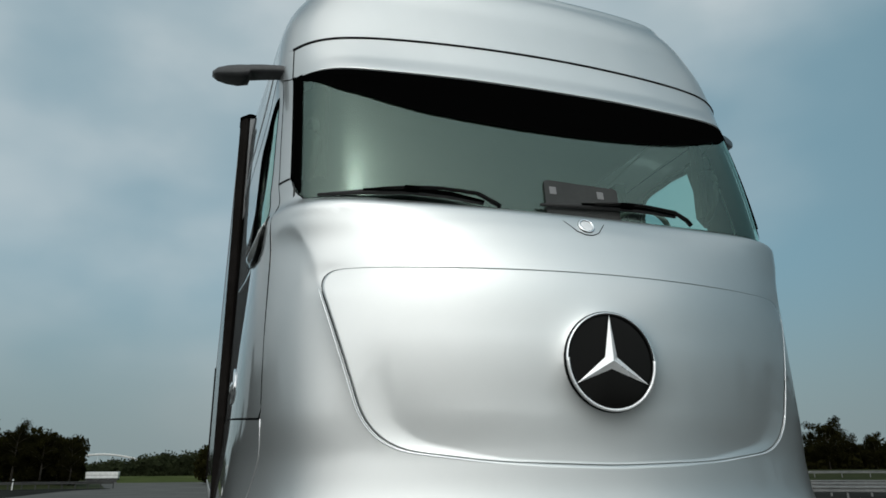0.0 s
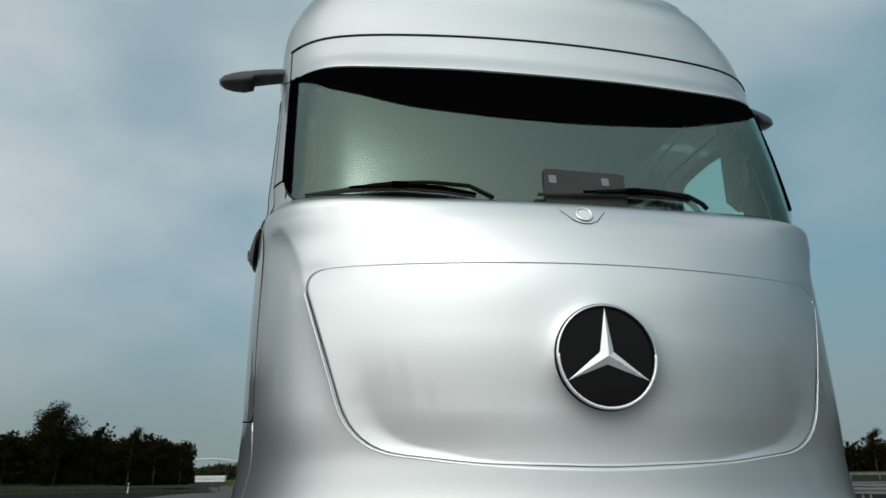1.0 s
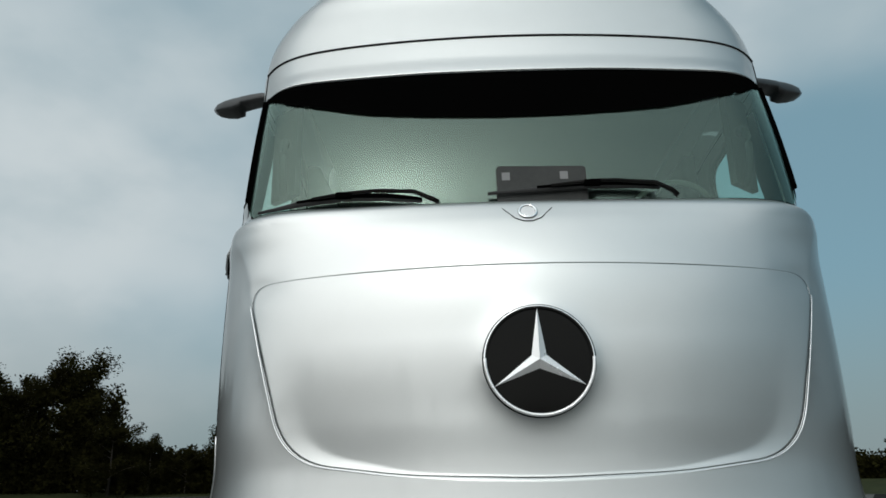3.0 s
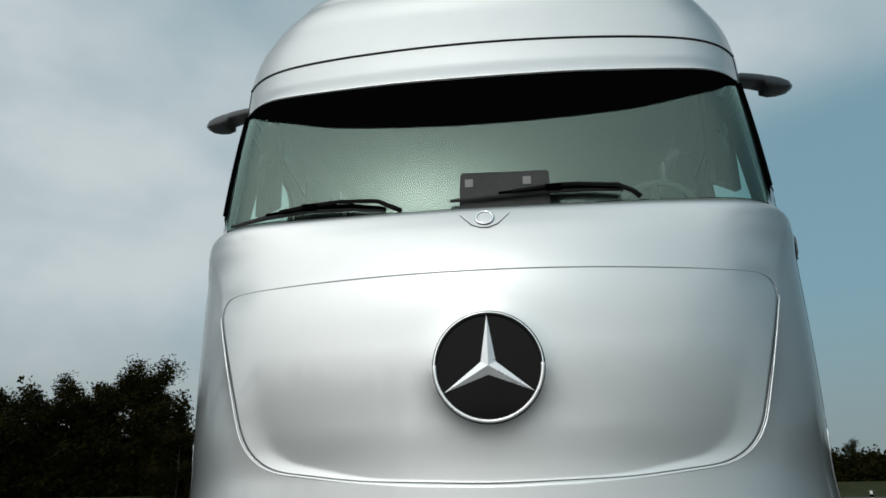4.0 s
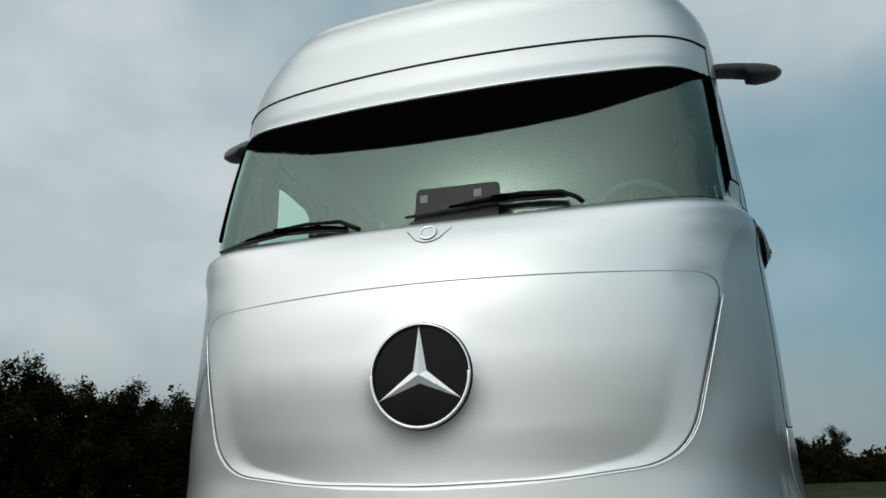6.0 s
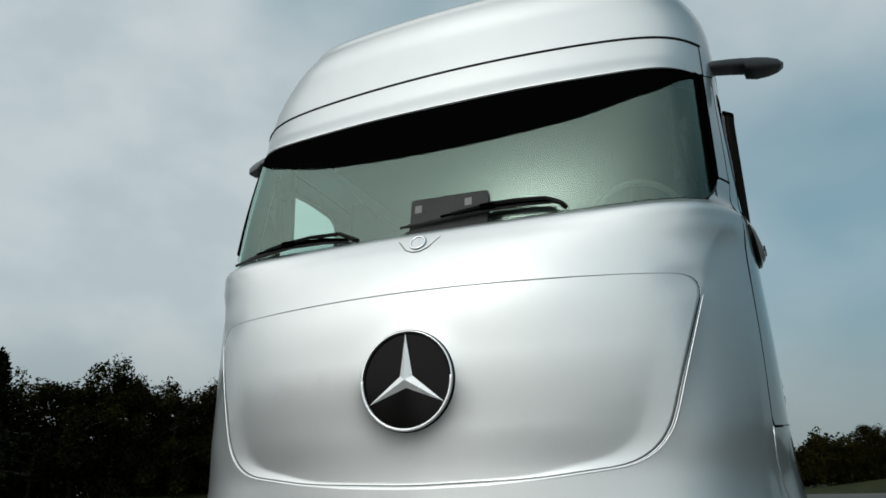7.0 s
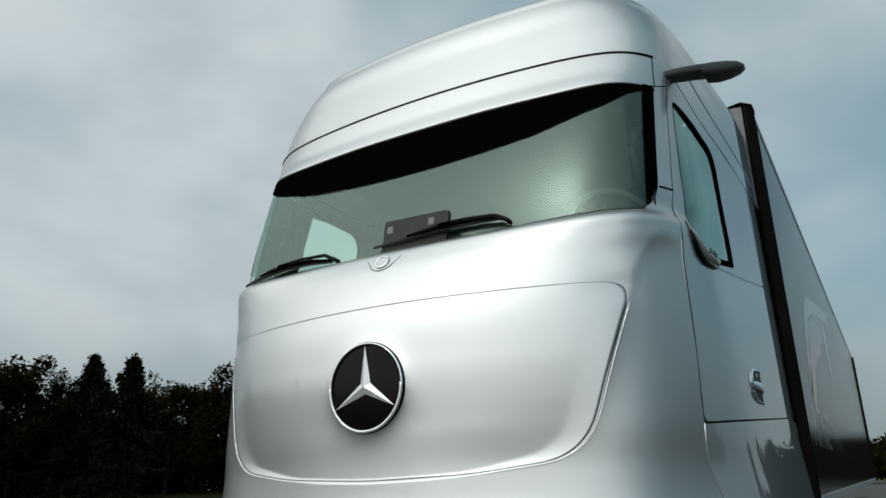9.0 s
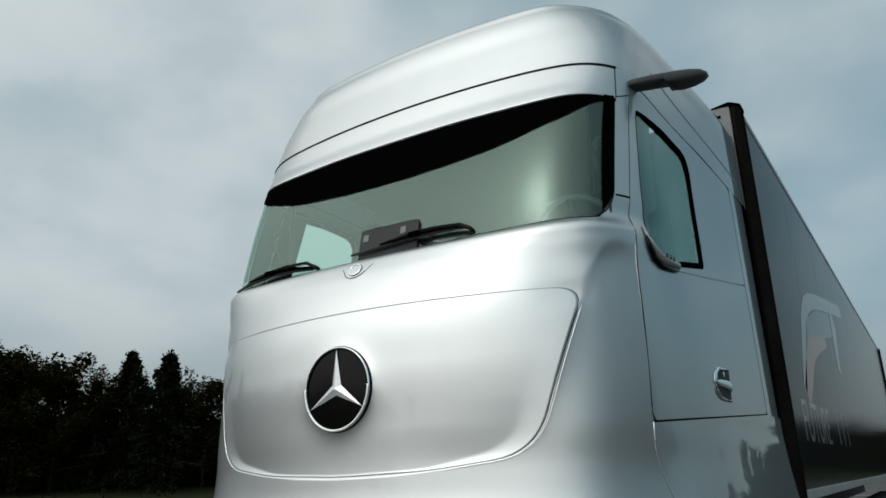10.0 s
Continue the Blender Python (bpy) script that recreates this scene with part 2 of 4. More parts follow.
def part(name, bm, material, parent, label="", smooth=True):
    """Links a bmesh as one mesh object under a thing or part."""
    me = bpy.data.meshes.new(name)
    bmesh.ops.recalc_face_normals(bm, faces=bm.faces)
    bm.to_mesh(me)
    bm.free()
    if smooth:
        me.shade_smooth()
    me.materials.append(material)
    ob = new(name, me)
    ob.parent = parent
    if label:
        tagged(ob, label)
    return ob


def solid(name, bm, material, label, category, group="", kind="", smooth=False):
    ob = part(name, bm, material, None, smooth=smooth)
    return tagged(ob, label, category, group, kind)


def box_bm(lo, hi, bevel=0.0, bm=None, seg=2):
    bm = bm or bmesh.new()
    vs = [bm.verts.new((x, y, z)) for x in (lo[0], hi[0]) for y in (lo[1], hi[1]) for z in (lo[2], hi[2])]
    fs = [bm.faces.new([vs[i] for i in f]) for f in
          ((0, 1, 3, 2), (4, 6, 7, 5), (0, 4, 5, 1), (2, 3, 7, 6), (0, 2, 6, 4), (1, 5, 7, 3))]
    if bevel:
        es = list({e for f in fs for e in f.edges})
        bmesh.ops.bevel(bm, geom=es, offset=bevel, segments=seg, affect="EDGES", profile=0.6)
    return bm


def grid_bm(rows, bm=None, close=False):
    """Quads through rows of points; close: each row is a loop."""
    bm = bm or bmesh.new()
    vs = [[bm.verts.new(p) for p in r] for r in rows]
    for a, b in zip(vs, vs[1:]):
        m = len(a)
        for i in range(m if close else m - 1):
            j = (i + 1) % m
            bm.faces.new((a[i], a[j], b[j], b[i]))
    return bm


def tube_bm(path, radius, sides=8, bm=None, caps=True):
    """A round tube along a path; radius may be a list."""
    bm = bm or bmesh.new()
    path = [Vector(p) for p in path]
    rows = []
    for i, p in enumerate(path):
        d = (path[min(i + 1, len(path) - 1)] - path[max(i - 1, 0)]).normalized()
        u = d.cross(Vector((0, 0, 1)))
        u = u.normalized() if u.length > 1e-4 else Vector((1, 0, 0))
        v = d.cross(u)
        r = radius[i] if isinstance(radius, (list, tuple)) else radius
        rows.append([p + (u * math.cos(k * math.tau / sides) + v * math.sin(k * math.tau / sides)) * r for k in range(sides)])
    vs = [[bm.verts.new(q) for q in r] for r in rows]
    for a, b in zip(vs, vs[1:]):
        for k in range(sides):
            bm.faces.new((a[k], a[(k + 1) % sides], b[(k + 1) % sides], b[k]))
    if caps:
        bm.faces.new(vs[0][::-1])
        bm.faces.new(vs[-1])
    return bm


def lathe_bm(profile, sides=48, bm=None, axis="y", at=(0, 0, 0)):
    """Turns (radius, along) pairs round an axis."""
    bm = bm or bmesh.new()
    rows = []
    for r, h in profile:
        row = []
        for k in range(sides):
            c, s = r * math.cos(k * math.tau / sides), r * math.sin(k * math.tau / sides)
            p = {"y": (c, h, s), "z": (c, s, h), "x": (h, c, s)}[axis]
            row.append(Vector(p) + Vector(at))
        rows.append(row)
    return grid_bm(rows, bm, close=True)


def prism_bm(outline, lo, hi, axis, bm=None):
    """Extrudes a flat outline of (u, v) pairs along an axis from lo to hi."""
    bm = bm or bmesh.new()
    place = {"x": lambda u, v, h: (h, u, v), "y": lambda u, v, h: (u, h, v), "z": lambda u, v, h: (u, v, h)}[axis]
    a = [bm.verts.new(place(u, v, lo)) for u, v in outline]
    b = [bm.verts.new(place(u, v, hi)) for u, v in outline]
    bm.faces.new(a)
    bm.faces.new(b[::-1])
    n = len(a)
    for i in range(n):
        bm.faces.new((a[i], b[i], b[(i + 1) % n], a[(i + 1) % n]))
    return bm


def rounded(corners, step=8):
    """A closed outline from (u, v, radius) corners."""
    out = []
    n = len(corners)
    for i in range(n):
        p, q, r = (Vector(corners[(i + k) % n][:2]) for k in (-1, 0, 1))
        rad = corners[i][2]
        a, b = (p - q).normalized(), (r - q).normalized()
        ang = a.angle(b)
        d = min(rad / math.tan(ang / 2), 0.48 * (p - q).length, 0.48 * (r - q).length)
        s, e = q + a * d, q + b * d
        for k in range(step + 1):
            t = k / step
            out.append(s * (1 - t) ** 2 + q * 2 * t * (1 - t) + e * t * t)
    return out


def resample(loop, count):
    """Even points along a closed outline."""
    pts = [Vector(p) for p in loop] + [Vector(loop[0])]
    acc = [0.0]
    for a, b in zip(pts, pts[1:]):
        acc.append(acc[-1] + (b - a).length)
    out, j = [], 0
    for i in range(count):
        d = acc[-1] * i / count
        while acc[j + 1] < d:
            j += 1
        w = (d - acc[j]) / max(acc[j + 1] - acc[j], 1e-9)
        out.append(pts[j].lerp(pts[j + 1], w))
    return out


def smooth(a, b, x):
    t = min(max((x - a) / (b - a), 0.0), 1.0)
    return t * t * (3 - 2 * t)


# ---------------------------------------------------------------- the cab's skin
# heights, then at each height: nose line y, bow, corner, end of the front, half width
LZ = [0.45, 0.90, 1.25, 1.40, 1.52, 1.70, 1.95, 2.18, 2.30, 2.40, 2.452, 2.487, 2.60, 2.80, 3.12, 3.32, 3.55, 3.74, 3.792, 3.825, 3.88, 3.94, 3.985]
LY = [-.275, -.25, -.163, -.119, -.108, -.106, -.108, -.090, -.049, .002, .046, .130, .165, .212, .287, .340, .410, .470, .505, .60, .86, 1.15, 1.6]
LA = [.25, .25, .25, .25, .25, .25, .26, .265, .23, .155, .10, .055, .052, .052, .055, .10, .10, .085, .07, .07, .10, .10, .10]
LB = [.17, .17, .17, .168, .16, .14, .115, .10, .10, .115, .14, .15, .156, .166, .18, .11, .08, .05, .035, .04, .06, .07, .06]
LE = [1.198, 1.182, 1.149, 1.131, 1.119, 1.117, 1.115, 1.112, 1.110, 1.106, 1.105, 1.10, 1.10, 1.10, 1.10, 1.095, 1.035, .880, .805, .73, .60, .48, .28]
LW = [1.303, 1.290, 1.264, 1.247, 1.234, 1.228, 1.219, 1.208, 1.201, 1.196, 1.192, 1.189, 1.182, 1.167, 1.15, 1.148, 1.138, 1.110, 1.075, 1.02, .92, .78, .46]
TANGENT = {id(t): np.gradient(np.array(t), np.array(LZ)) for t in (LY, LA, LB, LE, LW)}


def level(table, z):
    z = min(max(z, LZ[0]), LZ[-1])
    i = 0
    while i < len(LZ) - 2 and LZ[i + 1] < z:
        i += 1
    h = LZ[i + 1] - LZ[i]
    t = (z - LZ[i]) / h
    m = TANGENT[id(table)]
    return ((2 * t ** 3 - 3 * t ** 2 + 1) * table[i] + (t ** 3 - 2 * t ** 2 + t) * h * m[i]
            + (3 * t ** 2 - 2 * t ** 3) * table[i + 1] + (t ** 3 - t ** 2) * h * m[i + 1])


def cheek_edge(z):
    """Half width at which the bonnet ends and the set-back cheek begins."""
    if z > 2.16:
        return 0.988 + 0.12 * ((z - 2.16) / 0.26) ** 1.6
    return 0.988 - 0.318 * (2.16 - z) - 0.35 * max(1.72 - z, 0) ** 1.2


def cheek(x, z):
    d = abs(x) - cheek_edge(z)
    depth = 0.024 * smooth(2.43, 2.34, z) * smooth(1.58, 2.0, z)
    return depth * (1 - math.exp(-max(d - .006, 0) / 0.06))


def front(x, z):
    t = abs(x) / level(LE, z)
    return level(LY, z) + level(LA, z) * t ** 2 + level(LB, z) * t ** 12 + cheek(x, z)


def corner_y(z):
    return front(level(LE, z), z)


def side(y, z):
    e, w = level(LE, z), level(LW, z)
    slope = (2 * level(LA, z) + 12 * level(LB, z)) / e
    fore = w - (w - e) * math.exp(-max(y - corner_y(z), 0) / slope / (w - e))
    # towards the rear the side runs straight up to the trailer's posts
    rear = min(1.226 - 0.012 * (z - 1.7), w + 0.085 * smooth(4.05, 3.8, z)) if z > 1.7 else 1.226 + (w - 1.229) * .7
    s = smooth(0.9, 2.5, y)
    # below the door the skirt leans out
    lean = 0.028 * (1 - math.exp(-max(1.69 - z, 0) / .4)) * smooth(0, .3, y - corner_y(z))
    return fore * (1 - s) + rear * s + lean


def pane_y(x, z):
    """The windscreen's own even curve."""
    t = abs(x) / 1.10
    return .117 + .243 * (z - 2.487) + .016 * ((z - 2.81) / .32) ** 2 + .053 * t ** 2 + (.15 + .047 * (z - 2.487)) * t ** 12


def screen_low(x):
    return 2.484 + 0.004 * abs(x)


def screen_edge(x):
    """The windscreen's lower edge with its rounded corners."""
    c = min(max((abs(x) - 1.011) / .075, 0.0), 1.0)
    return screen_low(x) + .14 * (1 - math.sqrt(1 - c * c))


def screen_high(x):
    return 3.120 - 0.013 * smooth(0.30, 0.85, abs(x)) + 0.004 * abs(x) ** 4


CAB_BACK, DOOR_BACK = 2.63, 2.22


def door_front(z):
    return 0.353 + 0.008 * smooth(1.7, 1.95, z) + 0.305 * max(z - 2.37, 0) + 0.075 * smooth(1.60, 1.30, z)


def seam_z(x):
    return 3.331 - 0.022 * min(abs(x) / 1.09, 1.0) ** 2 - 0.018 * min(abs(x) / 1.09, 1.0) ** 6


def door_top(y):
    return 3.236 - 0.035 * smooth(1.5, 2.3, y)


def door_low(y):
    return 1.682 + 0.115 * (y - 0.39) / (2.22 - 0.39)


def skin(s, z):
    """A point of one half's skin: s from 0 at the nose to 1 at the corner, then s - 1 metres behind it."""
    if s <= 1:
        x = s * level(LE, z)
        return Vector((x, front(x, z), z))
    y = corner_y(z) + (s - 1)
    return Vector((side(y, z), y, z))


def mirrored(p, k):
    return Vector((p[0] * k, p[1], p[2]))


truck = thing("truck", "silver metallic concept truck tractor parked on asphalt", "truck")

# bonnet panel and the skin round it, as rings about the panel's middle
MID = Vector((0.0, 1.86))
PANEL = resample(rounded([(1.003, 2.187, .075), (0.815, 1.575, .24), (0.42, 1.527, 2), (0.0, 1.513, 3), (-0.42, 1.527, 2),
                          (-0.815, 1.575, .24), (-1.003, 2.187, .075), (-0.5, 2.183, 2), (0.5, 2.183, 2)]), 288)
NOSE_END = 1.05


def rim(p):
    """Where the ray from the panel's middle through p leaves the nose."""
    d = p - MID
    best = 1e9
    if abs(d.x) > 1e-6:
        best = min(best, NOSE_END / abs(d.x))
    if d.y < 0:
        best = min(best, (0.45 - MID.y) / d.y)
    else:
        k = 1.0
        for _ in range(30):
            k = (screen_edge(min(abs(d.x) * k, NOSE_END)) - 0.003 - MID.y) / max(d.y, 1e-6)
            if k > 50:
                break
        best = min(best, k)
    return MID + d * best


def curl(x, z):
    """Where the panel's edge lies against the nose's even curve."""
    return 0.004 + 0.004 * smooth(1.80, 1.55, z) * smooth(.25, .75, abs(x)) + 0.008 * smooth(2.08, 2.17, z) * smooth(.80, .95, abs(x))


def dish(x, z, k):
    """The panel falls back in its lower half, turns up in a bevel to its edge and swells round the emblem."""
    e = (1 - k) * 0.75
    wide = 0.018 + 0.070 * smooth(.30, .84, abs(x)) * smooth(2.19, 2.05, z)
    lip = max(1 - e / wide, 0.0) ** 1.35
    dip = 0.0085 * smooth(.10, .95, abs(x)) * smooth(2.20, 1.60, z) * smooth(.70, .03, e) + 0.002 * smooth(2.0, 1.45, z)
    inner = curl(x, z) * smooth(.45, .04, e) + 0.004 * smooth(.04, .45, e) + dip
    d = math.hypot(x, z - 1.862)
    boss = -0.012 * math.exp(-max(d - 0.17, 0.0) / 0.030) * smooth(.13, .155, d)
    return curl(x, z) * lip + inner * (1 - lip) + boss


def nose_point(q, k=None):
    lift = dish(q.x, q.y, k) if k is not None else curl(q.x, q.y)
    return Vector((q.x, front(q.x, q.y) + lift, q.y))


rows = []
for k in [.01] + [.016 * i for i in range(1, 34)] + [.56, .60, .64, .68, .72, .76, .80, .83] + [.86, .88, .90, .915, .93, .945, .958, .97, .98, .988, .9972]:
    rows.append([nose_point(MID + (p - MID) * k, k) for p in PANEL])
bm = grid_bm(rows, close=True)
bm.faces.new([v for v in bm.verts][:len(PANEL)])
back = [bm.verts.new(p + Vector((0, .02, 0))) for p in rows[-1]]
bm.verts.ensure_lookup_table()
edge = bm.verts[(len(rows) - 1) * len(PANEL):len(rows) * len(PANEL)]
for i in range(len(PANEL)):
    j = (i + 1) % len(PANEL)
    bm.faces.new((edge[i], edge[j], back[j], back[i]))
part("bonnet_panel", bm, SILVER, truck)
rows = []
RIM = [rim(p) for p in PANEL]
first = [nose_point(MID + (p - MID) * 1.0) for p in PANEL]
rows.append([p + Vector((0, .02, 0)) for p in first])
for w in (0.0, .012, .024, .036, .05, .065, .08, .1, .12, .145, .18, .24, .31, .39, .48, .58, .67, .75, .82, .87, .91, .94, .965, .985, 1.0):
    row = []
    for p, r in zip(PANEL, RIM):
        q = p.lerp(r, w)
        v = nose_point(q)
        fade = smooth(1.0, 0.0, w)
        base = front(q.x, q.y)
        v.y = base + (v.y - base) * fade
        row.append(v)
    rows.append(row)
part("nose_skin", grid_bm(rows, close=True), SILVER, truck)
part("panel_gap", tube_bm([nose_point(MID + (p - MID) * .9985) + Vector((0, .0040, 0)) for p in PANEL + PANEL[:1]], .0034, 6, caps=False), GAP, truck)

# a pale tube outside the gap paints the glint on the rolled edge
LIP = [MID + (p - MID) * (1 + .009 / (p - MID).length) for p in PANEL]
for k in (-1, 1):
    lip = [p for p in LIP if p.x * k > .22 and p.y < 2.12]
    part("panel_glint", tube_bm([nose_point(p) + Vector((0, .0012, 0)) for p in lip], [.0025 * smooth(.22, .6, abs(p.x)) + .0004 for p in lip], 6), EDGE_GLINT, truck, "pale strip painted as the glint on the bonnet panel's rolled edge")

for k in (-1, 1):
    # fender and pillar from the nose to the door
    rows = []
    zs = [0.45 + i * (3.10 - 0.45) / 220 for i in range(221)]
    for z in zs:
        u = min(max((z - screen_low(1.05)) / .14, 0.0), 1.0)
        x0 = max(NOSE_END - .002, 1.013 + .076 * math.sqrt(1 - (1 - u) ** 2)) if u > 0 else NOSE_END - .002
        s0 = x0 / level(LE, z)
        s1 = 1 + max(door_front(z) - corner_y(z), 0.02)
        rows.append([mirrored(skin(s0 + (s1 - s0) * j / 26, z), k) for j in range(27)])
    part("fender", grid_bm(rows), SILVER, truck)
    # lower side panel under the door
    rows = []
    for i in range(40):
        row = []
        for j in range(45):
            z0 = 0.45 + i * (1.674 - 0.45) / 39
            a = door_front(z0) + .006
            y = a + (CAB_BACK - a) * j / 44
            z = 0.45 + (door_low(min(y, DOOR_BACK)) - .004 - 0.45) * i / 39
            row.append(mirrored((side(y, z), y, z), k))
        rows.append(row)
    part("side_skirt", grid_bm(rows), SILVER, truck)
    # pillar behind the door
    rows = []
    for i in range(60):
        z = door_low(DOOR_BACK) - .008 + i * (3.206 - door_low(DOOR_BACK) + .008) / 59
        rows.append([mirrored((side(DOOR_BACK + .006 + j * (CAB_BACK - DOOR_BACK - .006) / 8, z) - .010 * (j / 8) ** 2, DOOR_BACK + .006 + j * (CAB_BACK - DOOR_BACK - .006) / 8, z), k) for j in range(9)])
    part("rear_pillar", grid_bm(rows), SILVER, truck)
    # door with its window opening
    door_loop = resample(rounded([(door_front(3.22), 3.236, .03), (1.5, 3.236, .4), (DOOR_BACK, door_top(DOOR_BACK), .05), (DOOR_BACK, door_low(DOOR_BACK), .02), (door_front(1.69) + .003, 1.682, .02), (door_front(1.95) + .003, 1.95, .2), (door_front(2.40) + .003, 2.40, .3)]), 200)
    wc = Vector((0.93, 2.74))
    win = rounded([(0.635, 3.105, .03), (1.02, 3.145, .5), (1.41, 3.135, .12), (1.30, 2.47, .05), (0.80, 2.37, .1), (0.47, 2.335, .12), (0.535, 2.70, .5)])

    def cast(loop, d):
        """Where a ray from the window's middle meets an outline."""
        best = None
        m = len(loop)
        for i in range(m):
            a, b = Vector(loop[i]) - wc, Vector(loop[(i + 1) % m]) - wc
            e = b - a
            den = d.x * e.y - d.y * e.x
            if abs(den) < 1e-12:
                continue
            t, u = (a.x * e.y - a.y * e.x) / den, (a.x * d.y - a.y * d.x) / den
            if t > 0 and -1e-9 <= u <= 1 + 1e-9 and (best is None or t > best):
                best = t
        return wc + d * best
    inner = [cast(win, Vector(p) - wc) for p in door_loop]

    def door_point(q, out=0.0):
        return mirrored((side(q[0], q[1]) + out, q[0], q[1]), k)
    rows = [[door_point(p, -.03) for p in inner]]
    for w in (0, .008, .04, .1, .18, .28, .40, .52, .64, .76, .88, .96, .985, .996, 1.0):
        rows.append([door_point(a.lerp(b, w)) for a, b in zip(inner, door_loop)])
    rows.append([door_point(p, -.02) for p in door_loop])
    door = part("door", grid_bm(rows, close=True), SILVER, truck)
    rows = [[door_point(wc + (p - wc) * f, -.010) for p in inner] for f in (.03, .3, .6, .8, .93, 1.0)]
    bm = grid_bm(rows, close=True)
    bm.verts.ensure_lookup_table()
    bm.faces.new(bm.verts[:len(inner)])
    pane = part("side_window", bm, SIDE_GLASS, door, "greenish tinted side window")
    def seal_point(p, f, o):
        g = f + (1 - f) * .7 * smooth(.95, .62, p.x)
        return door_point(wc + (p - wc) * g, o)
    rows = [[seal_point(p, f, o) for p in inner] for f, o in ((.905, -.012), (.91, -.003), (.985, .002), (1.0, .0))]
    bm = grid_bm(rows, close=True)
    part("window_seal", bm, BLACK, door, "black rubber window seal")
    # pod under the window's front lower corner: a silver shell on a dark base
    pod = ((.462, 2.455, .006), (.470, 2.405, .022), (.500, 2.362, .030), (.560, 2.343, .034), (.650, 2.348, .034), (.730, 2.358, .030), (.775, 2.364, .020))
    shell = part("window_pod", grid_bm([[door_point((y - .016 * math.cos(q) * (z > 2.38), z + .021 * math.sin(q) + .004), o * max(math.cos(q), -.2)) for q in (i * math.tau / 16 for i in range(16))] for y, z, o in pod], close=True), SILVER, door, "silver pod below the window")
    part("pod_base", tube_bm([door_point((y - .012, z - .022), .006) for y, z, o in pod], [.004, .010, .013, .014, .013, .012, .006], 8), GLOSS_BLACK, shell, "dark lower edge")
    for y in (.545, .585, .625):
        part("pod_slot", tube_bm([door_point((y, 2.352), .0345), door_point((y + .014, 2.372), .0335)], .004, 6), CABIN_DARK, shell)
    # ledge that runs back from the window's foot, and a soft crease down the door
    part("belt_ledge", tube_bm([door_point((.80 + 1.40 * i / 20, 2.352 + .21 * i / 20), -.0045) for i in range(21)], .007, 8), SILVER, door)
    # fold in the flank above the door
    fold = [(.95 + 1.65 * i / 24, 3.440 - .115 * i / 24) for i in range(25)]
    part("flank_fold", tube_bm([door_point(q, -.003) for q in fold], .007, 8), SILVER, truck)
    # gaps
    part("door_gap", tube_bm([door_point(p, -.0008) for p in door_loop + door_loop[:1]], .0022, 6, caps=False), GAP, truck)
    part("cut_line", tube_bm([mirrored(skin((1.092 / level(LE, 2.605)) + (1 + door_front(2.6) - corner_y(2.6) - 1.092 / level(LE, 2.605)) * j / 10, 2.605), k) for j in range(11)], .0045, 6), GAP, truck)
    # satin tube in place of the highlight along the skirt's bevelled fore edge
    part("skirt_glint", tube_bm([mirrored((side(door_front(z) + .003, z), door_front(z) + .003, z), k) for z in [.46 + i * .0305 for i in range(41)]], .0032, 6), SATIN, truck, "satin strip drawn as the highlight on the skirt's fore edge")
    # handle: a D-shaped recess with a chrome rim round its fore side and a grip across it
    hy, hz = 1.235, 1.888
    dee = resample(rounded([(1.085, 1.950, .075), (1.395, 1.963, .02), (1.345, 1.812, .02), (1.075, 1.815, .075)]), 64)
    fore = [(1.395, 1.963), (1.30, 1.962), (1.17, 1.953), (1.105, 1.925), (1.083, 1.885), (1.088, 1.845), (1.13, 1.818), (1.22, 1.811), (1.34, 1.811)]
    handle = part("door_handle", tube_bm([door_point(p, .002) for p in fore], [.004, .007, .009, .010, .010, .010, .009, .008, .005], 8), CHROME, door, "chrome rim of the recessed door handle")
    bm = grid_bm([[door_point(Vector((hy, hz)) + (p - Vector((hy, hz))) * f, o) for p in dee] for f, o in ((.05, .003), (.6, .003), (.97, .003))], close=True)
    part("handle_cup", bm, RUBBER, handle, "dark recess")
    rows = []
    for y, lo, hi, o in ((1.12, 1.878, 1.896, -.002), (1.17, 1.868, 1.902, .006), (1.26, 1.864, 1.906, .010), (1.34, 1.862, 1.908, .008), (1.40, 1.862, 1.906, -.002)):
        rows.append([door_point((y, (lo + hi) / 2 + (hi - lo) / 2 * math.sin(q)), o + .008 * math.cos(q)) for q in (i * math.tau / 12 for i in range(12))])
    part("handle_grip", grid_bm(rows, close=True), SATIN, handle, "satin metal grip")
    part("handle_lock", tube_bm([door_point((1.27, 1.935), .002), door_point((1.27, 1.935), .005)], .013, 12), SATIN, handle)
    # mirror arm: a wing with a camera housing under its tip
    st = ((1.08, 3.196, 3.228, .58, .655), (1.14, 3.210, 3.250, .60, .69), (1.21, 3.227, 3.272, .65, .745), (1.268, 3.242, 3.286, .69, .795), (1.274, 3.226, 3.289, .695, .815),
          (1.32, 3.232, 3.300, .725, .85), (1.37, 3.246, 3.306, .76, .87), (1.412, 3.260, 3.303, .79, .872), (1.436, 3.276, 3.291, .82, .86))
    rows = []
    for x, lo, hi, y0, y1 in st:
        cy, cz, ry, rz = (y0 + y1) / 2, (lo + hi) / 2, (y1 - y0) / 2, (hi - lo) / 2
        rows.append([(k * x, cy + ry * math.copysign(abs(math.cos(a)) ** .6, math.cos(a)), cz + rz * math.copysign(abs(math.sin(a)) ** .5, math.sin(a)))
                     for a in (i * math.tau / 28 for i in range(28))])
    bm = grid_bm(rows, close=True)
    bm.verts.ensure_lookup_table()
    bm.faces.new(bm.verts[-28:])
    part("mirror_arm", bm, ARM_GREY, truck, "grey camera arm in place of a mirror")

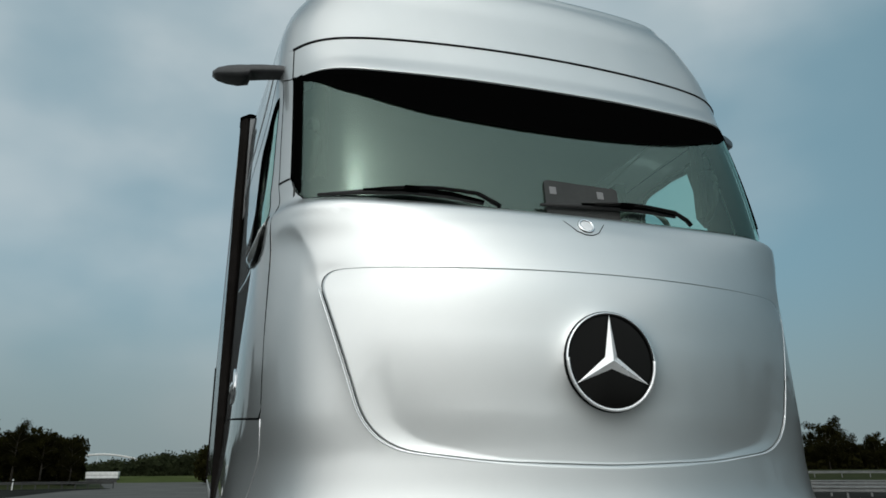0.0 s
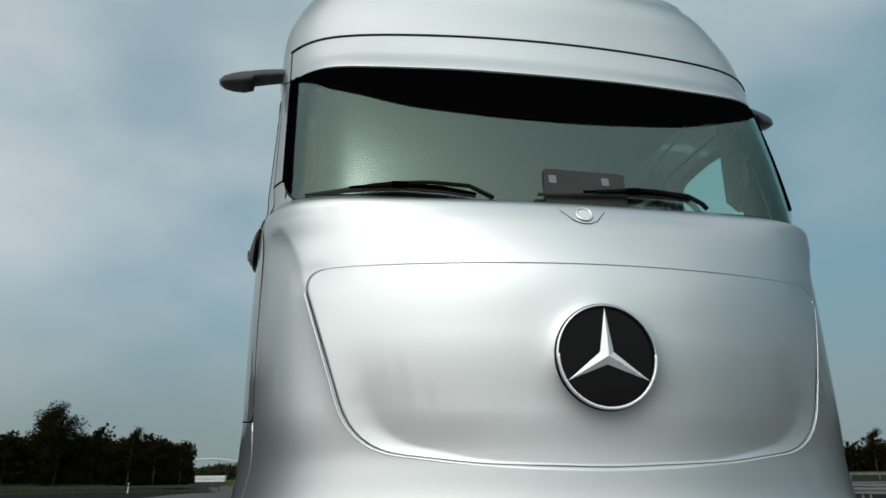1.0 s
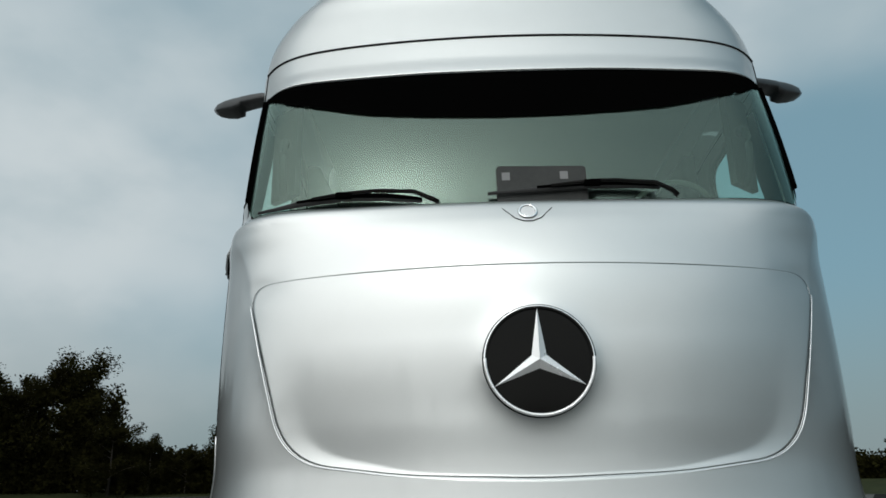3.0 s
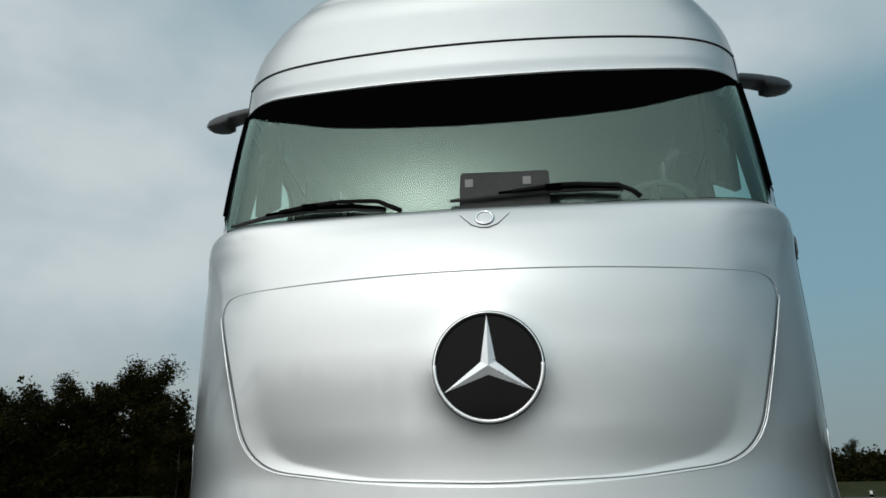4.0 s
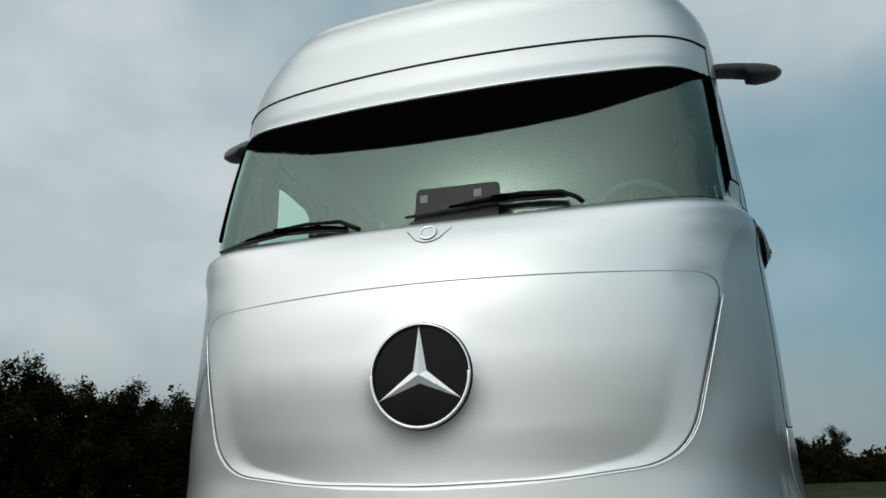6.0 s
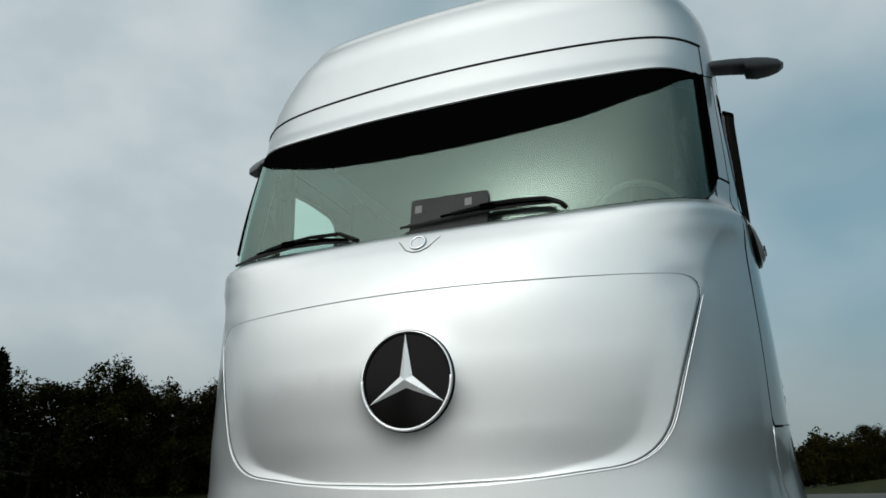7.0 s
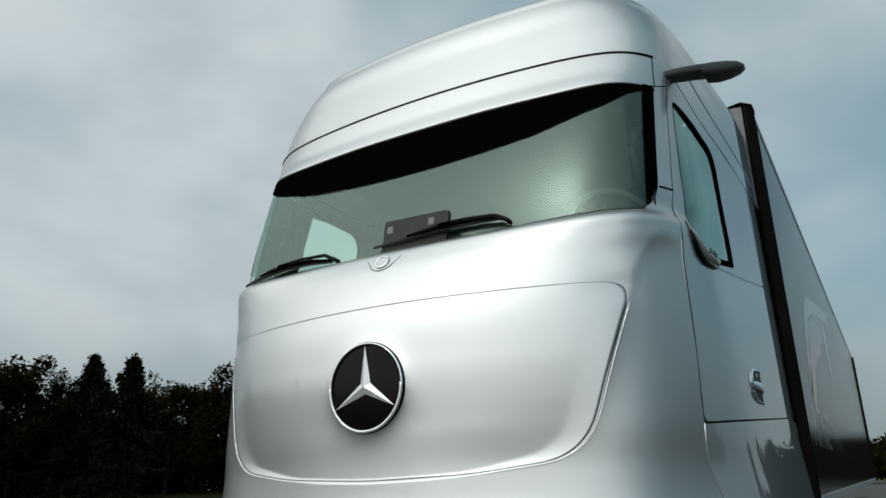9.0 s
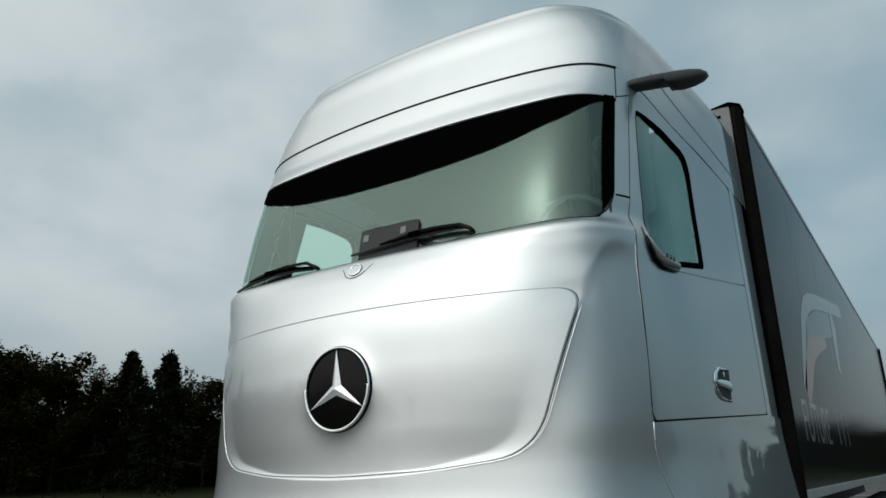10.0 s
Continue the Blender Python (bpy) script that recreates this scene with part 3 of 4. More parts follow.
# header band between the windscreen and the roof's seam
HEADER_END = 1.092
for k in (-1, 1):
    part("pillar_gap", tube_bm([(k * HEADER_END, front(HEADER_END, z) - .0005, z) for z in [3.122 + .164 * i / 8 for i in range(9)]], .0026, 6), GAP, truck)
    part("pillar_gap", tube_bm([mirrored(skin(HEADER_END / level(LE, 3.13) + (1 + .585 - corner_y(3.13) - HEADER_END / level(LE, 3.13)) * j / 8, 3.13 + .03 * j / 8), k) for j in range(9)], .0026, 6), GAP, truck)


def roof_foot(y):
    """Where the roof meets the flank behind the header."""
    return 3.293 + .057 * smooth(.55, 1.1, y)


rows = []
for i in range(25):
    row = []
    for j in range(-60, 61):
        x = HEADER_END * j / 60
        z = screen_high(x) + .004 + (seam_z(x) - .005 - screen_high(x) - .004) * i / 24
        row.append((x, front(x, z) - .012 * smooth(0.5, 0, i / 24) * smooth(1.08, .9, abs(x)), z))
    rows.append(row)
rows.insert(0, [(p[0], p[1] + .05, p[2] + .004) for p in rows[0]])
part("header_band", grid_bm(rows), SILVER, truck)
for k in (-1, 1):
    rows = []
    for i in range(30):
        row = []
        for j in range(61):
            f = (j / 60) ** 1.5
            s0, s1 = 1.0924 / level(LE, 3.2), 1 + CAB_BACK - corner_y(3.2)
            sj = s0 + (s1 - s0) * f
            yj = skin(sj, 3.2).y
            low = 3.10 if yj < door_front(3.19) - .01 else door_top(yj) + .006
            z = low + (roof_foot(yj) - low) * i / 29
            row.append(mirrored(skin(sj, z), k))
        rows.append(row)
    part("roof_flank", grid_bm(rows), SILVER, truck)
part("roof_seam", tube_bm([(HEADER_END * j / 40, front(HEADER_END * j / 40, seam_z(HEADER_END * j / 40)) + .004, seam_z(HEADER_END * j / 40)) for j in range(-40, 41)], .0088, 6), GAP, truck)

# roof
rows = []
for i in range(45):
    t = i / 44
    half = []
    for j in range(61):
        low = seam_z(1.1 * j / 36) + .005 if j <= 36 else roof_foot(skin(1 + (CAB_BACK - corner_y(3.33)) * ((j - 36) / 24) ** 1.4, 3.33).y)
        z = low + (3.985 - low) * (1 - (1 - t) ** 1.7)
        s = j / 36 if j <= 36 else 1 + (CAB_BACK - corner_y(z)) * ((j - 36) / 24) ** 1.4
        half.append(skin(s, z))
    rows.append([mirrored(p, -1) for p in half[:0:-1]] + half)
bm = grid_bm(rows)
bm.verts.ensure_lookup_table()
m = len(rows[0])
top = bm.verts[-m:]
for i in range(m // 2):
    bm.faces.new((top[i], top[i + 1], top[m - 2 - i], top[m - 1 - i])) if i + 1 < m - 2 - i else None
part("roof", bm, SILVER, truck)
# rear wall of the cab
part("rear_wall", box_bm((-1.10, CAB_BACK - .15, .9), (1.10, CAB_BACK - .11, 3.72), .03), CABIN_DARK, truck)

# windscreen
def screen_rows(low, high, out, n=24, half=1.086):
    rows = []
    for i in range(n + 1):
        row = []
        for j in range(-70, 71):
            x = half * j / 70
            a = screen_edge(x) if low is screen_low else low(x)
            z = a + (high(x) - a) * i / n
            row.append((x, pane_y(x, z) + out, z))
        rows.append(row)
    return rows


def band_low(x):
    return min(2.88 + .105 * x * x + .038 * smooth(.55, 1.0, abs(x)) + .055 * smooth(.9, 1.085, abs(x)), screen_high(x))


windscreen = part("windscreen", grid_bm(screen_rows(screen_low, screen_high, .006)), WINDSCREEN, truck, "curved green-tinted windscreen reflecting the sky")
part("sun_band", grid_bm(screen_rows(band_low, lambda x: screen_high(x) + .003, -.002, 10)), BLACK, windscreen, "matt black band under the roof edge")
for k in (-1, 1):
    rows = []
    for i in range(41):
        row = []
        for x in (1.058, 1.064, 1.070, 1.076, 1.082, 1.0865):
            lo = screen_edge(x)
            z = lo + (3.125 - lo) * i / 40
            row.append((k * x, pane_y(x, z) - .001, z))
        rows.append(row)
    part("screen_gasket", tube_bm([(k * 1.083, pane_y(1.083, z) - .003, z) for z in [screen_edge(1.083) + (3.118 - screen_edge(1.083)) * i / 24 for i in range(25)]], .010, 8), BLACK, windscreen, "black rubber gasket")
    part("screen_border", grid_bm(rows), BLACK, windscreen, "black glass border")
part("screen_sill", grid_bm([[(1.05 * j / 40, pane_y(1.05 * j / 40, screen_low(1.05 * j / 40)) + o, screen_low(1.05 * j / 40) + h) for j in range(-40, 41)] for o, h in ((.03, -.004), (.004, -.004), (.004, .004))]), BLACK, windscreen)

# wipers
def on_screen(x, h, out=-.03):
    z = screen_low(x) + h
    return (x, pane_y(x, z) + out, z)


for blade, arm in ((((-1.00, .004), (-.84, .014), (-.66, .030), (-.50, .024), (-.37, .006)), ((-.31, -.010), (-.335, .004), (-.40, .038), (-.55, .046), (-.66, .038), (-.78, .024))),
                   (((-.13, .028), (.05, .040), (.25, .052), (.40, .050), (.50, .040)), ((.555, -.004), (.535, .020), (.48, .050), (.34, .062), (.25, .062), (.10, .046)))):
    wiper = part("wiper", tube_bm([on_screen(x, h, -.045) for x, h in arm], [.010, .010, .009, .008, .008, .006], 8), GLOSS_BLACK, truck, "black windscreen wiper at rest on the glass")
    part("wiper_blade", tube_bm([on_screen(x, h, -.020) for x, h in blade], [.006, .011, .013, .012, .007], 8), RUBBER, wiper)
    part("wiper_spoiler", tube_bm([on_screen(x, h + .006, -.030) for x, h in blade[1:]], [.006, .010, .010, .005], 8), BLACK, wiper)
    part("wiper_joint", box_bm(tuple(Vector(on_screen(blade[2][0], blade[2][1], -.05)) - Vector((.03, .008, .012))), tuple(Vector(on_screen(blade[2][0], blade[2][1], -.05)) + Vector((.03, .012, .012))), .005), BLACK, wiper)

# round emblem with a three-armed star
EZ = 1.862
EY = front(0, EZ) + .010
emblem = part("emblem_housing", lathe_bm([(.150, EY + .03), (.1765, EY + .02), (.177, EY - .004), (.176, EY - .018), (.168, EY - .026), (.160, EY - .024)], 64, at=(0, 0, EZ)), GLOSS_BLACK, truck, "black round emblem housing")
part("emblem_disc", lathe_bm([(.001, EY - .022), (.08, EY - .021), (.165, EY - .019)], 64, at=(0, 0, EZ)), GLOSS_BLACK, emblem, "gloss black disc")
part("emblem_ring", lathe_bm([(.174, EY - .016), (.173, EY - .022), (.171, EY - .027), (.167, EY - .027), (.1645, EY - .022), (.1645, EY - .016)], 64, at=(0, 0, EZ)), CHROME, emblem, "chrome ring")
rows = []
for i in range(49):
    q = radians(178 + 184 * i / 48)
    c, s = math.cos(q), math.sin(q)
    rows.append([(r * c, EY + h, EZ + r * s) for r, h in ((.172, -.022), (.1735, -.027), (.171, -.031), (.1645, -.031), (.1625, -.027), (.164, -.022))])
bm = grid_bm(rows, close=True)
bm.verts.ensure_lookup_table()
bm.faces.new(bm.verts[:6])
bm.faces.new(bm.verts[-6:])
part("ring_trim", bm, STAR_METAL, emblem, "bright metal trim round the lower half")
for a in (90, 210, 330):
    u = Vector((math.cos(radians(a)), 0, math.sin(radians(a))))
    v = Vector((-u.z, 0, u.x))
    c = Vector((0, EY - .022, EZ))
    bm = bmesh.new()
    tip, apex = c + u * .161 + Vector((0, -.005, 0)), c + Vector((0, -.016, 0))
    l, r, ce = c + (u * .5 + v * .866) * .027, c + (u * .5 - v * .866) * .027, c
    vs = [bm.verts.new(p) for p in (tip, apex, l, r, ce)]
    for f in ((0, 1, 2), (0, 3, 1), (0, 2, 4, 3), (1, 4, 2), (1, 3, 4)):
        bm.faces.new([vs[i] for i in f])
    part("emblem_arm", bm, STAR_METAL, emblem, "bright bevelled metal arm", smooth=False)

# small round badge below the windscreen
BY = front(0, 2.392)
nb = Vector((0, -.90, .42)).normalized()
turn = Vector((0, 1, 0)).rotation_difference(-nb).to_matrix().to_4x4()
badge = part("nose_badge", lathe_bm([(.024, -.002), (.026, -.008), (.031, -.009), (.035, -.004), (.036, .004)], 40), CHROME, truck, "small chrome badge ring")
badge.data.transform(Matrix.Translation((0, BY, 2.392)) @ turn)
bd = part("badge_disc", lathe_bm([(.001, -.006), (.0245, -.005)], 32), BADGE_WHITE, badge)
bd.data.transform(Matrix.Translation((0, BY, 2.392)) @ turn)
part("badge_line", tube_bm([(x, front(x, z) + .0005, z) for x, z in ((-.115, 2.448), (-.08, 2.405), (-.045, 2.365), (-.015, 2.352), (.015, 2.352), (.045, 2.365), (.08, 2.405), (.115, 2.448))], .0018, 6), GAP, truck)

# ---------------------------------------------------------------- cabin
cab_floor = part("cabin_floor", box_bm((-1.08, .30, 1.55), (1.08, 2.36, 1.62)), CABIN_DARK, truck)
part("cabin_ceiling", box_bm((-.97, .66, 3.28), (.97, 2.40, 3.32), .01), CABIN, truck)
part("cabin_back", box_bm((-1.08, 2.30, 1.6), (1.08, 2.36, 3.32), .01), CABIN, truck)
rows = []
for j in range(-30, 31):
    x = 1.04 * j / 30
    f = front(x, 2.487)
    rows.append([(x, f + .02, 2.30), (x, f + .015, 2.42), (x, f + .04, 2.455), (x, .60, 2.45), (x, .72, 2.41), (x, .74, 2.2), (x, .66, 1.8)])
part("dashboard", grid_bm(rows), CABIN_DARK, truck)
for k in (-1, 1):
    rows = []
    for z in (2.47, 2.52, 2.56, 2.59, 2.62, 2.65, 2.75, 2.85, 2.95, 3.05, 3.14):
        row = [(k * x, pane_y(x, z) + o, z) for x, o in ((1.066, .03), (1.072, .02), (1.079, .018))]
        y0, y1 = pane_y(1.075, z) + .05, .555 + .27 * (z - 2.4) + .11 * smooth(2.56, 2.65, z)
        rows.append(row + [(k * (side(y0 + (y1 - y0) * i / 5, z) - .022), y0 + (y1 - y0) * i / 5, z) for i in range(6)])
    part("pillar_lining", grid_bm(rows), CABIN_DARK, truck)
    slab = [(k * .925, .548), (k * .945, .525), (k * 1.075, .635), (k * 1.06, .665)]
    part("pillar_display", prism_bm(slab, 2.70, 3.13, "z"), CABIN_DARK, truck, "dark upright display on the pillar", smooth=False)
    lo, hi = sorted((k * 1.02, k * 1.10))
    part("door_lining", box_bm((lo, .62, 1.62), (hi, 2.18, 2.36), .03), CABIN_DARK, truck)
    part("door_lining_rear", box_bm((lo, 1.42, 2.36), (hi, 2.30, 3.25), .03), CABIN, truck)
    part("grab_loop", tube_bm([(k * (1.0 - .015 * math.sin(a)), .575 - .125 * math.sin(a), 2.825 + .125 * math.cos(a) + .02 * math.sin(a)) for a in (i * math.pi / 12 for i in range(13))], .017, 8), CABIN_DARK, truck)
    seat = part("seat_cushion", box_bm((k * .62 - .26, 1.12, 2.0), (k * .62 + .26, 1.68, 2.14), .05), SEAT, truck, "dark cloth seat with a tall backrest")
    part("seat_base", box_bm((k * .62 - .25, 1.15, 1.62), (k * .62 + .25, 1.65, 2.02), .05), CABIN_DARK, seat)
    part("backrest", box_bm((k * .62 - .24, 1.62, 2.1), (k * .62 + .24, 1.78, 2.75), .06), SEAT, seat)
tilt = Matrix.Translation((.735, .82, 2.60)) @ Matrix.Rotation(radians(-58), 4, "X")
wheel = part("steering_wheel", tube_bm([tilt @ Vector((.215 * math.cos(a), .215 * math.sin(a), 0)) for a in (i * math.tau / 48 for i in range(49))], .014, 10, caps=False), CABIN_LIGHT, truck, "pale leather steering wheel")
part("wheel_hub", lathe_bm([(.001, .02), (.07, .015), (.08, -.02)], 24, axis="z"), CABIN_DARK, wheel).data.transform(tilt)
for a in (0, 180, 270):
    d = Vector((math.cos(radians(a)), math.sin(radians(a)), 0))
    part("wheel_spoke", tube_bm([tilt @ (d * .06), tilt @ (d * .21)], .014, 8), CABIN_DARK, wheel)
rows = []
outline = rounded([(-.096, 2.478, .004), (.237, 2.478, .004), (.240, 2.630, .018), (-.093, 2.637, .018)], 5)
bm = bmesh.new()
a = [bm.verts.new((x, pane_y(x, z) - .007, z)) for x, z in outline]
b = [bm.verts.new((x, pane_y(x, z) + .003, z)) for x, z in outline]
bm.faces.new(a)
bm.faces.new(b)
for i in range(len(a)):
    bm.faces.new((a[i], a[i - 1], b[i - 1], b[i]))
board = part("camera_board", bm, BOARD, truck, "smoked dark board lying on the windscreen", smooth=False)
for x in (-.060, .156):
    y = pane_y(x, 2.59) + .008
    part("board_label", grid_bm([[(x - .015, pane_y(x, z) - .0085, z), (x + .015, pane_y(x, z) - .0085, z)] for z in (2.573, 2.590, 2.607)]), PALE, board, smooth=False)

# running gear under the cab
for k in (-1, 1):
    for y in (.95, 3.65):
        w = part("road_wheel", lathe_bm([(.30, k * 1.20), (.42, k * 1.21), (.50, k * 1.18), (.52, k * 1.10), (.52, k * .95), (.48, k * .88), (.30, k * .88)], 40, axis="x", at=(0, y, .52)), RUBBER, truck)
        part("wheel_rim", lathe_bm([(.30, k * 1.19), (.26, k * 1.12), (.16, k * 1.13), (.12, k * 1.17), (.001, k * 1.17)], 32, axis="x", at=(0, y, .52)), SATIN, w)
part("chassis", box_bm((-.45, .2, .62), (.45, 4.6, .92), .03), CABIN_DARK, truck)
part("coupling_plate", box_bm((-.45, 3.2, .92), (.45, 4.1, 1.18), .04), CABIN_DARK, truck)

# ---------------------------------------------------------------- trailer
trailer = thing("semi_trailer", "grey box trailer with black front corner posts coupled to the truck", "trailer", at=(0, 2.714, 0))
TY0, TY1, TX, TZ0, TZ1 = 2.75, 16.7, 1.272, 1.36, 3.985


def at_trailer(bm):
    bmesh.ops.translate(bm, verts=bm.verts, vec=(0, -2.714, 0))
    return bm


for k in (-1, 1):
    n = 9
    for i in range(n):
        a, b = TY0 + .08 + (TY1 - TY0 - .12) * i / n, TY0 + .08 + (TY1 - TY0 - .12) * (i + 1) / n
        lo, hi = sorted((k * (TX - .05), k * (TX - .004)))
        part("side_panel", at_trailer(box_bm((lo, a + .0015, TZ0), (hi, b - .0015, TZ1 - .05), .003)), TRAILER_SKIN, trailer, smooth=False)
    lo, hi = sorted((k * (TX - .06), k * (TX + .003)))
    part("top_rail", at_trailer(box_bm((lo, TY0 + .06, TZ1 - .05), (hi, TY1, TZ1), .012)), RAIL_GREY, trailer, smooth=False)
    part("bottom_rail", at_trailer(box_bm((lo, TY0 + .10, TZ0 - .062), (hi, TY1, TZ0), .006)), RAIL_GREY, trailer, smooth=False)
    # corner post: a rounded black nose and a grey flange towards the middle
    outline = rounded([(k * 1.277, 2.86, .01), (k * 1.277, 2.74, .04), (k * 1.235, 2.675, .03), (k * 1.205, 2.70, .01), (k * 1.205, 2.86, .005)], 6)
    post = part("corner_post", at_trailer(prism_bm(outline, 1.30, 3.985, "z")), POST_BLACK, trailer, "black rounded corner post", smooth=False)
    cap = rounded([(k * 1.281, 2.865, .01), (k * 1.281, 2.735, .05), (k * 1.215, 2.658, .03), (k * 1.075, 2.70, .02), (k * 1.075, 2.865, .005)], 6)
    part("post_cap", at_trailer(prism_bm(cap, 3.985, 4.012, "z")), BLACK, post, smooth=False)
    flange = [(k * 1.212, 3.985), (k * 1.095, 3.985), (k * 1.085, 3.94), (k * 1.10, 3.80), (k * 1.135, 3.62), (k * 1.18, 3.42), (k * 1.20, 3.25), (k * 1.212, 3.2)]
    part("post_flange", at_trailer(prism_bm(flange, 2.672, 2.695, "y")), POST_GREY, post, "grey pressed flange with a slot", smooth=False)
    lo, hi = sorted((k * 1.105, k * 1.150))
    part("flange_slot", at_trailer(box_bm((lo, 2.666, 3.905), (hi, 2.671, 3.928), .002)), BLACK, post, smooth=False)
    for z in (3.82, 3.74):
        part("flange_rivet", at_trailer(lathe_bm([(.001, 2.666), (.008, 2.667), (.009, 2.673)], 10, at=(k * 1.145, 0, z))), BLACK, post)
    part("rear_post", at_trailer(box_bm((k * TX - .03, TY1 - .04, TZ0 - .06), (k * TX + .03, TY1 + .02, TZ1), .008)), POST_BLACK, trailer, smooth=False)
    for y in (11.2, 12.5, 13.8):
        w = part("trailer_wheel", at_trailer(lathe_bm([(.30, k * 1.24), (.42, k * 1.25), (.50, k * 1.22), (.52, k * 1.12), (.52, k * .95), (.48, k * .88), (.30, k * .88)], 32, axis="x", at=(0, y, .52))), RUBBER, trailer)
        part("wheel_rim", at_trailer(lathe_bm([(.30, k * 1.23), (.26, k * 1.16), (.16, k * 1.17), (.001, k * 1.19)], 24, axis="x", at=(0, y, .52))), SATIN, w)
part("front_wall", at_trailer(box_bm((-1.20, 2.78, 1.30), (1.20, 2.84, 3.95), .01)), POST_BLACK, trailer, smooth=False)
part("roof_sheet", at_trailer(box_bm((-TX + .05, TY0, TZ1 - .03), (TX - .05, TY1, TZ1 - .005), .004)), TRAILER_SKIN, trailer, smooth=False)
part("rear_wall", at_trailer(box_bm((-TX + .05, TY1 - .03, TZ0), (TX - .05, TY1, TZ1 - .03), .004)), TRAILER_SKIN, trailer, smooth=False)
part("floor_deck", at_trailer(box_bm((-TX + .05, TY0, TZ0 - .06), (TX - .05, TY1 - .03, TZ0 - .002))), CABIN_DARK, trailer, smooth=False)
part("trailer_frame", at_trailer(box_bm((-.5, 4.2, .95), (.5, TY1 - .2, TZ0 - .06), .02)), CABIN_DARK, trailer, smooth=False)


def strip(name, pts, width, material, parent, x=1.2690):
    """A flat printed line on the trailer's side through (y, z) points."""
    bm = bmesh.new()
    pts = [Vector(p) for p in pts]
    width = list(width) if isinstance(width, (list, tuple)) else [width] * len(pts)
    for _ in range(3):
        # cut the corners, so that the line bends softly
        pts, width = ([pts[0]] + [a.lerp(b, f) for a, b in zip(pts, pts[1:]) for f in (.25, .75)] + [pts[-1]],
                      [width[0]] + [a + (b - a) * f for a, b in zip(width, width[1:]) for f in (.25, .75)] + [width[-1]])
    left, right = [], []
    for i, p in enumerate(pts):
        d = (pts[min(i + 1, len(pts) - 1)] - pts[max(i - 1, 0)]).normalized()
        nrm = Vector((-d.y, d.x)) * width[i] / 2
        left.append(p + nrm)
        right.append(p - nrm)
    grid_bm([[(x, q.x, q.y) for q in left], [(x, q.x, q.y) for q in right]], bm)
    return part(name, at_trailer(bm), material, parent, smooth=False)


strip("printed_outline", [(3.66, 2.03), (3.97, 2.38), (4.28, 2.70), (4.66, 2.89), (5.29, 3.02), (6.49, 3.18), (8.15, 3.39)], [.12, .16, .18, .17, .15, .15, .15], PRINT_WHITE, trailer)
strip("printed_leg", [(6.90, 3.12), (6.68, 2.84), (6.59, 2.46)], [.40, .36, .22], PRINT_WHITE, trailer, 1.2696)
strip("printed_stripe", [(3.74, 1.99), (4.14, 2.26), (4.44, 2.45), (4.95, 2.555), (5.71, 2.67)], [.2, .26, .24, .16, .1], PRINT_ORANGE, trailer)
bm = grid_bm([[(1.2686, y, lo), (1.2686, y, hi)] for y, lo, hi in ((4.05, 2.30, 2.32), (4.5, 2.53, 2.72), (5.3, 2.66, 2.93), (6.5, 2.83, 3.09))])
part("printed_field", at_trailer(bm), PRINT_BLUE, trailer, smooth=False)
font = bpy.data.curves.new("lettering", "FONT")
font.body, font.size, font.extrude = "FUTURE", 0.42, 0.001
letters = new("lettering_line", font)
letters.data.materials.append(PRINT_WHITE)
letters.parent = trailer
letters.matrix_basis = Matrix(((0, 0, 1, 1.2682), (1, 0, 0, 3.30 - 2.714), (0, 1, 0, 1.675), (0, 0, 0, 1)))
for y in (5.45, 5.85, 6.25):
    strip("lettering_bar", [(y, 1.69), (y, 1.97)], .07, PRINT_WHITE, trailer)

# ---------------------------------------------------------------- ground
bm = bmesh.new()
grid_bm([[(x, y, 0.0) for x in (-3000, -300, -60, -20, 0, 20, 60, 300, 3000)] for y in (-3000, -300, -60, -20, 0, 20, 60, 300, 3000)], bm)
solid("ground", bm, ASPHALT, "dark weathered asphalt of a wide test ground", "asphalt", kind="structure")


def ring(r, a0, a1, n=24):
    return [(r * math.sin(radians(a0 + (a1 - a0) * i / n)), r * math.cos(radians(a0 + (a1 - a0) * i / n))) for i in range(n + 1)]


def bank(r):
    return 1.5 * smooth(88, 104, r)


# the bank opens where the road runs out towards the bridge
bm = grid_bm([[(x, y, .02 + bank(r) * smooth(0, 9, 175.5 - abs(i * 351 / 96 - 175.5)) * (1 if r < 380 else .98)) for i, (x, y) in enumerate(ring(r, 1.5, 352.5, 96))] for r in (87, 90, 93, 96, 100, 104, 120, 200, 420)])
solid("grass_verge", bm, GRASS, "dark green grass bank beyond the asphalt", "grass", kind="structure", smooth=True)
bm = grid_bm([[(x, y, z) for x, y in ring(r, -6.4, 1.2, 8)] for r, z in ((138, .008), (150, .40), (162, 1.0), (420, 1.02))])
solid("meadow", bm, MEADOW, "light green meadow in front of the far wood", "grass", kind="structure", smooth=True)
# strips of dark gravel beside the rails; the first one runs out to a point
bm = bmesh.new()
outer = ring(86.9, -46, -7.2, 24)
inner = [Vector(p) * (.62 + .34 * smooth(.78, 1, i / 24)) for i, p in enumerate(outer)]
grid_bm([[(x, y, .009) for x, y in inner], [(x, y, .009) for x, y in outer]], bm)
grid_bm([[(x, y, .009) for x, y in ring(r, 28, 66, 16)] for r in (36, 86.9)], bm)
solid("gravel_strip", bm, GRAVEL, "dark gravel strips beside the guardrails", "gravel", kind="structure")

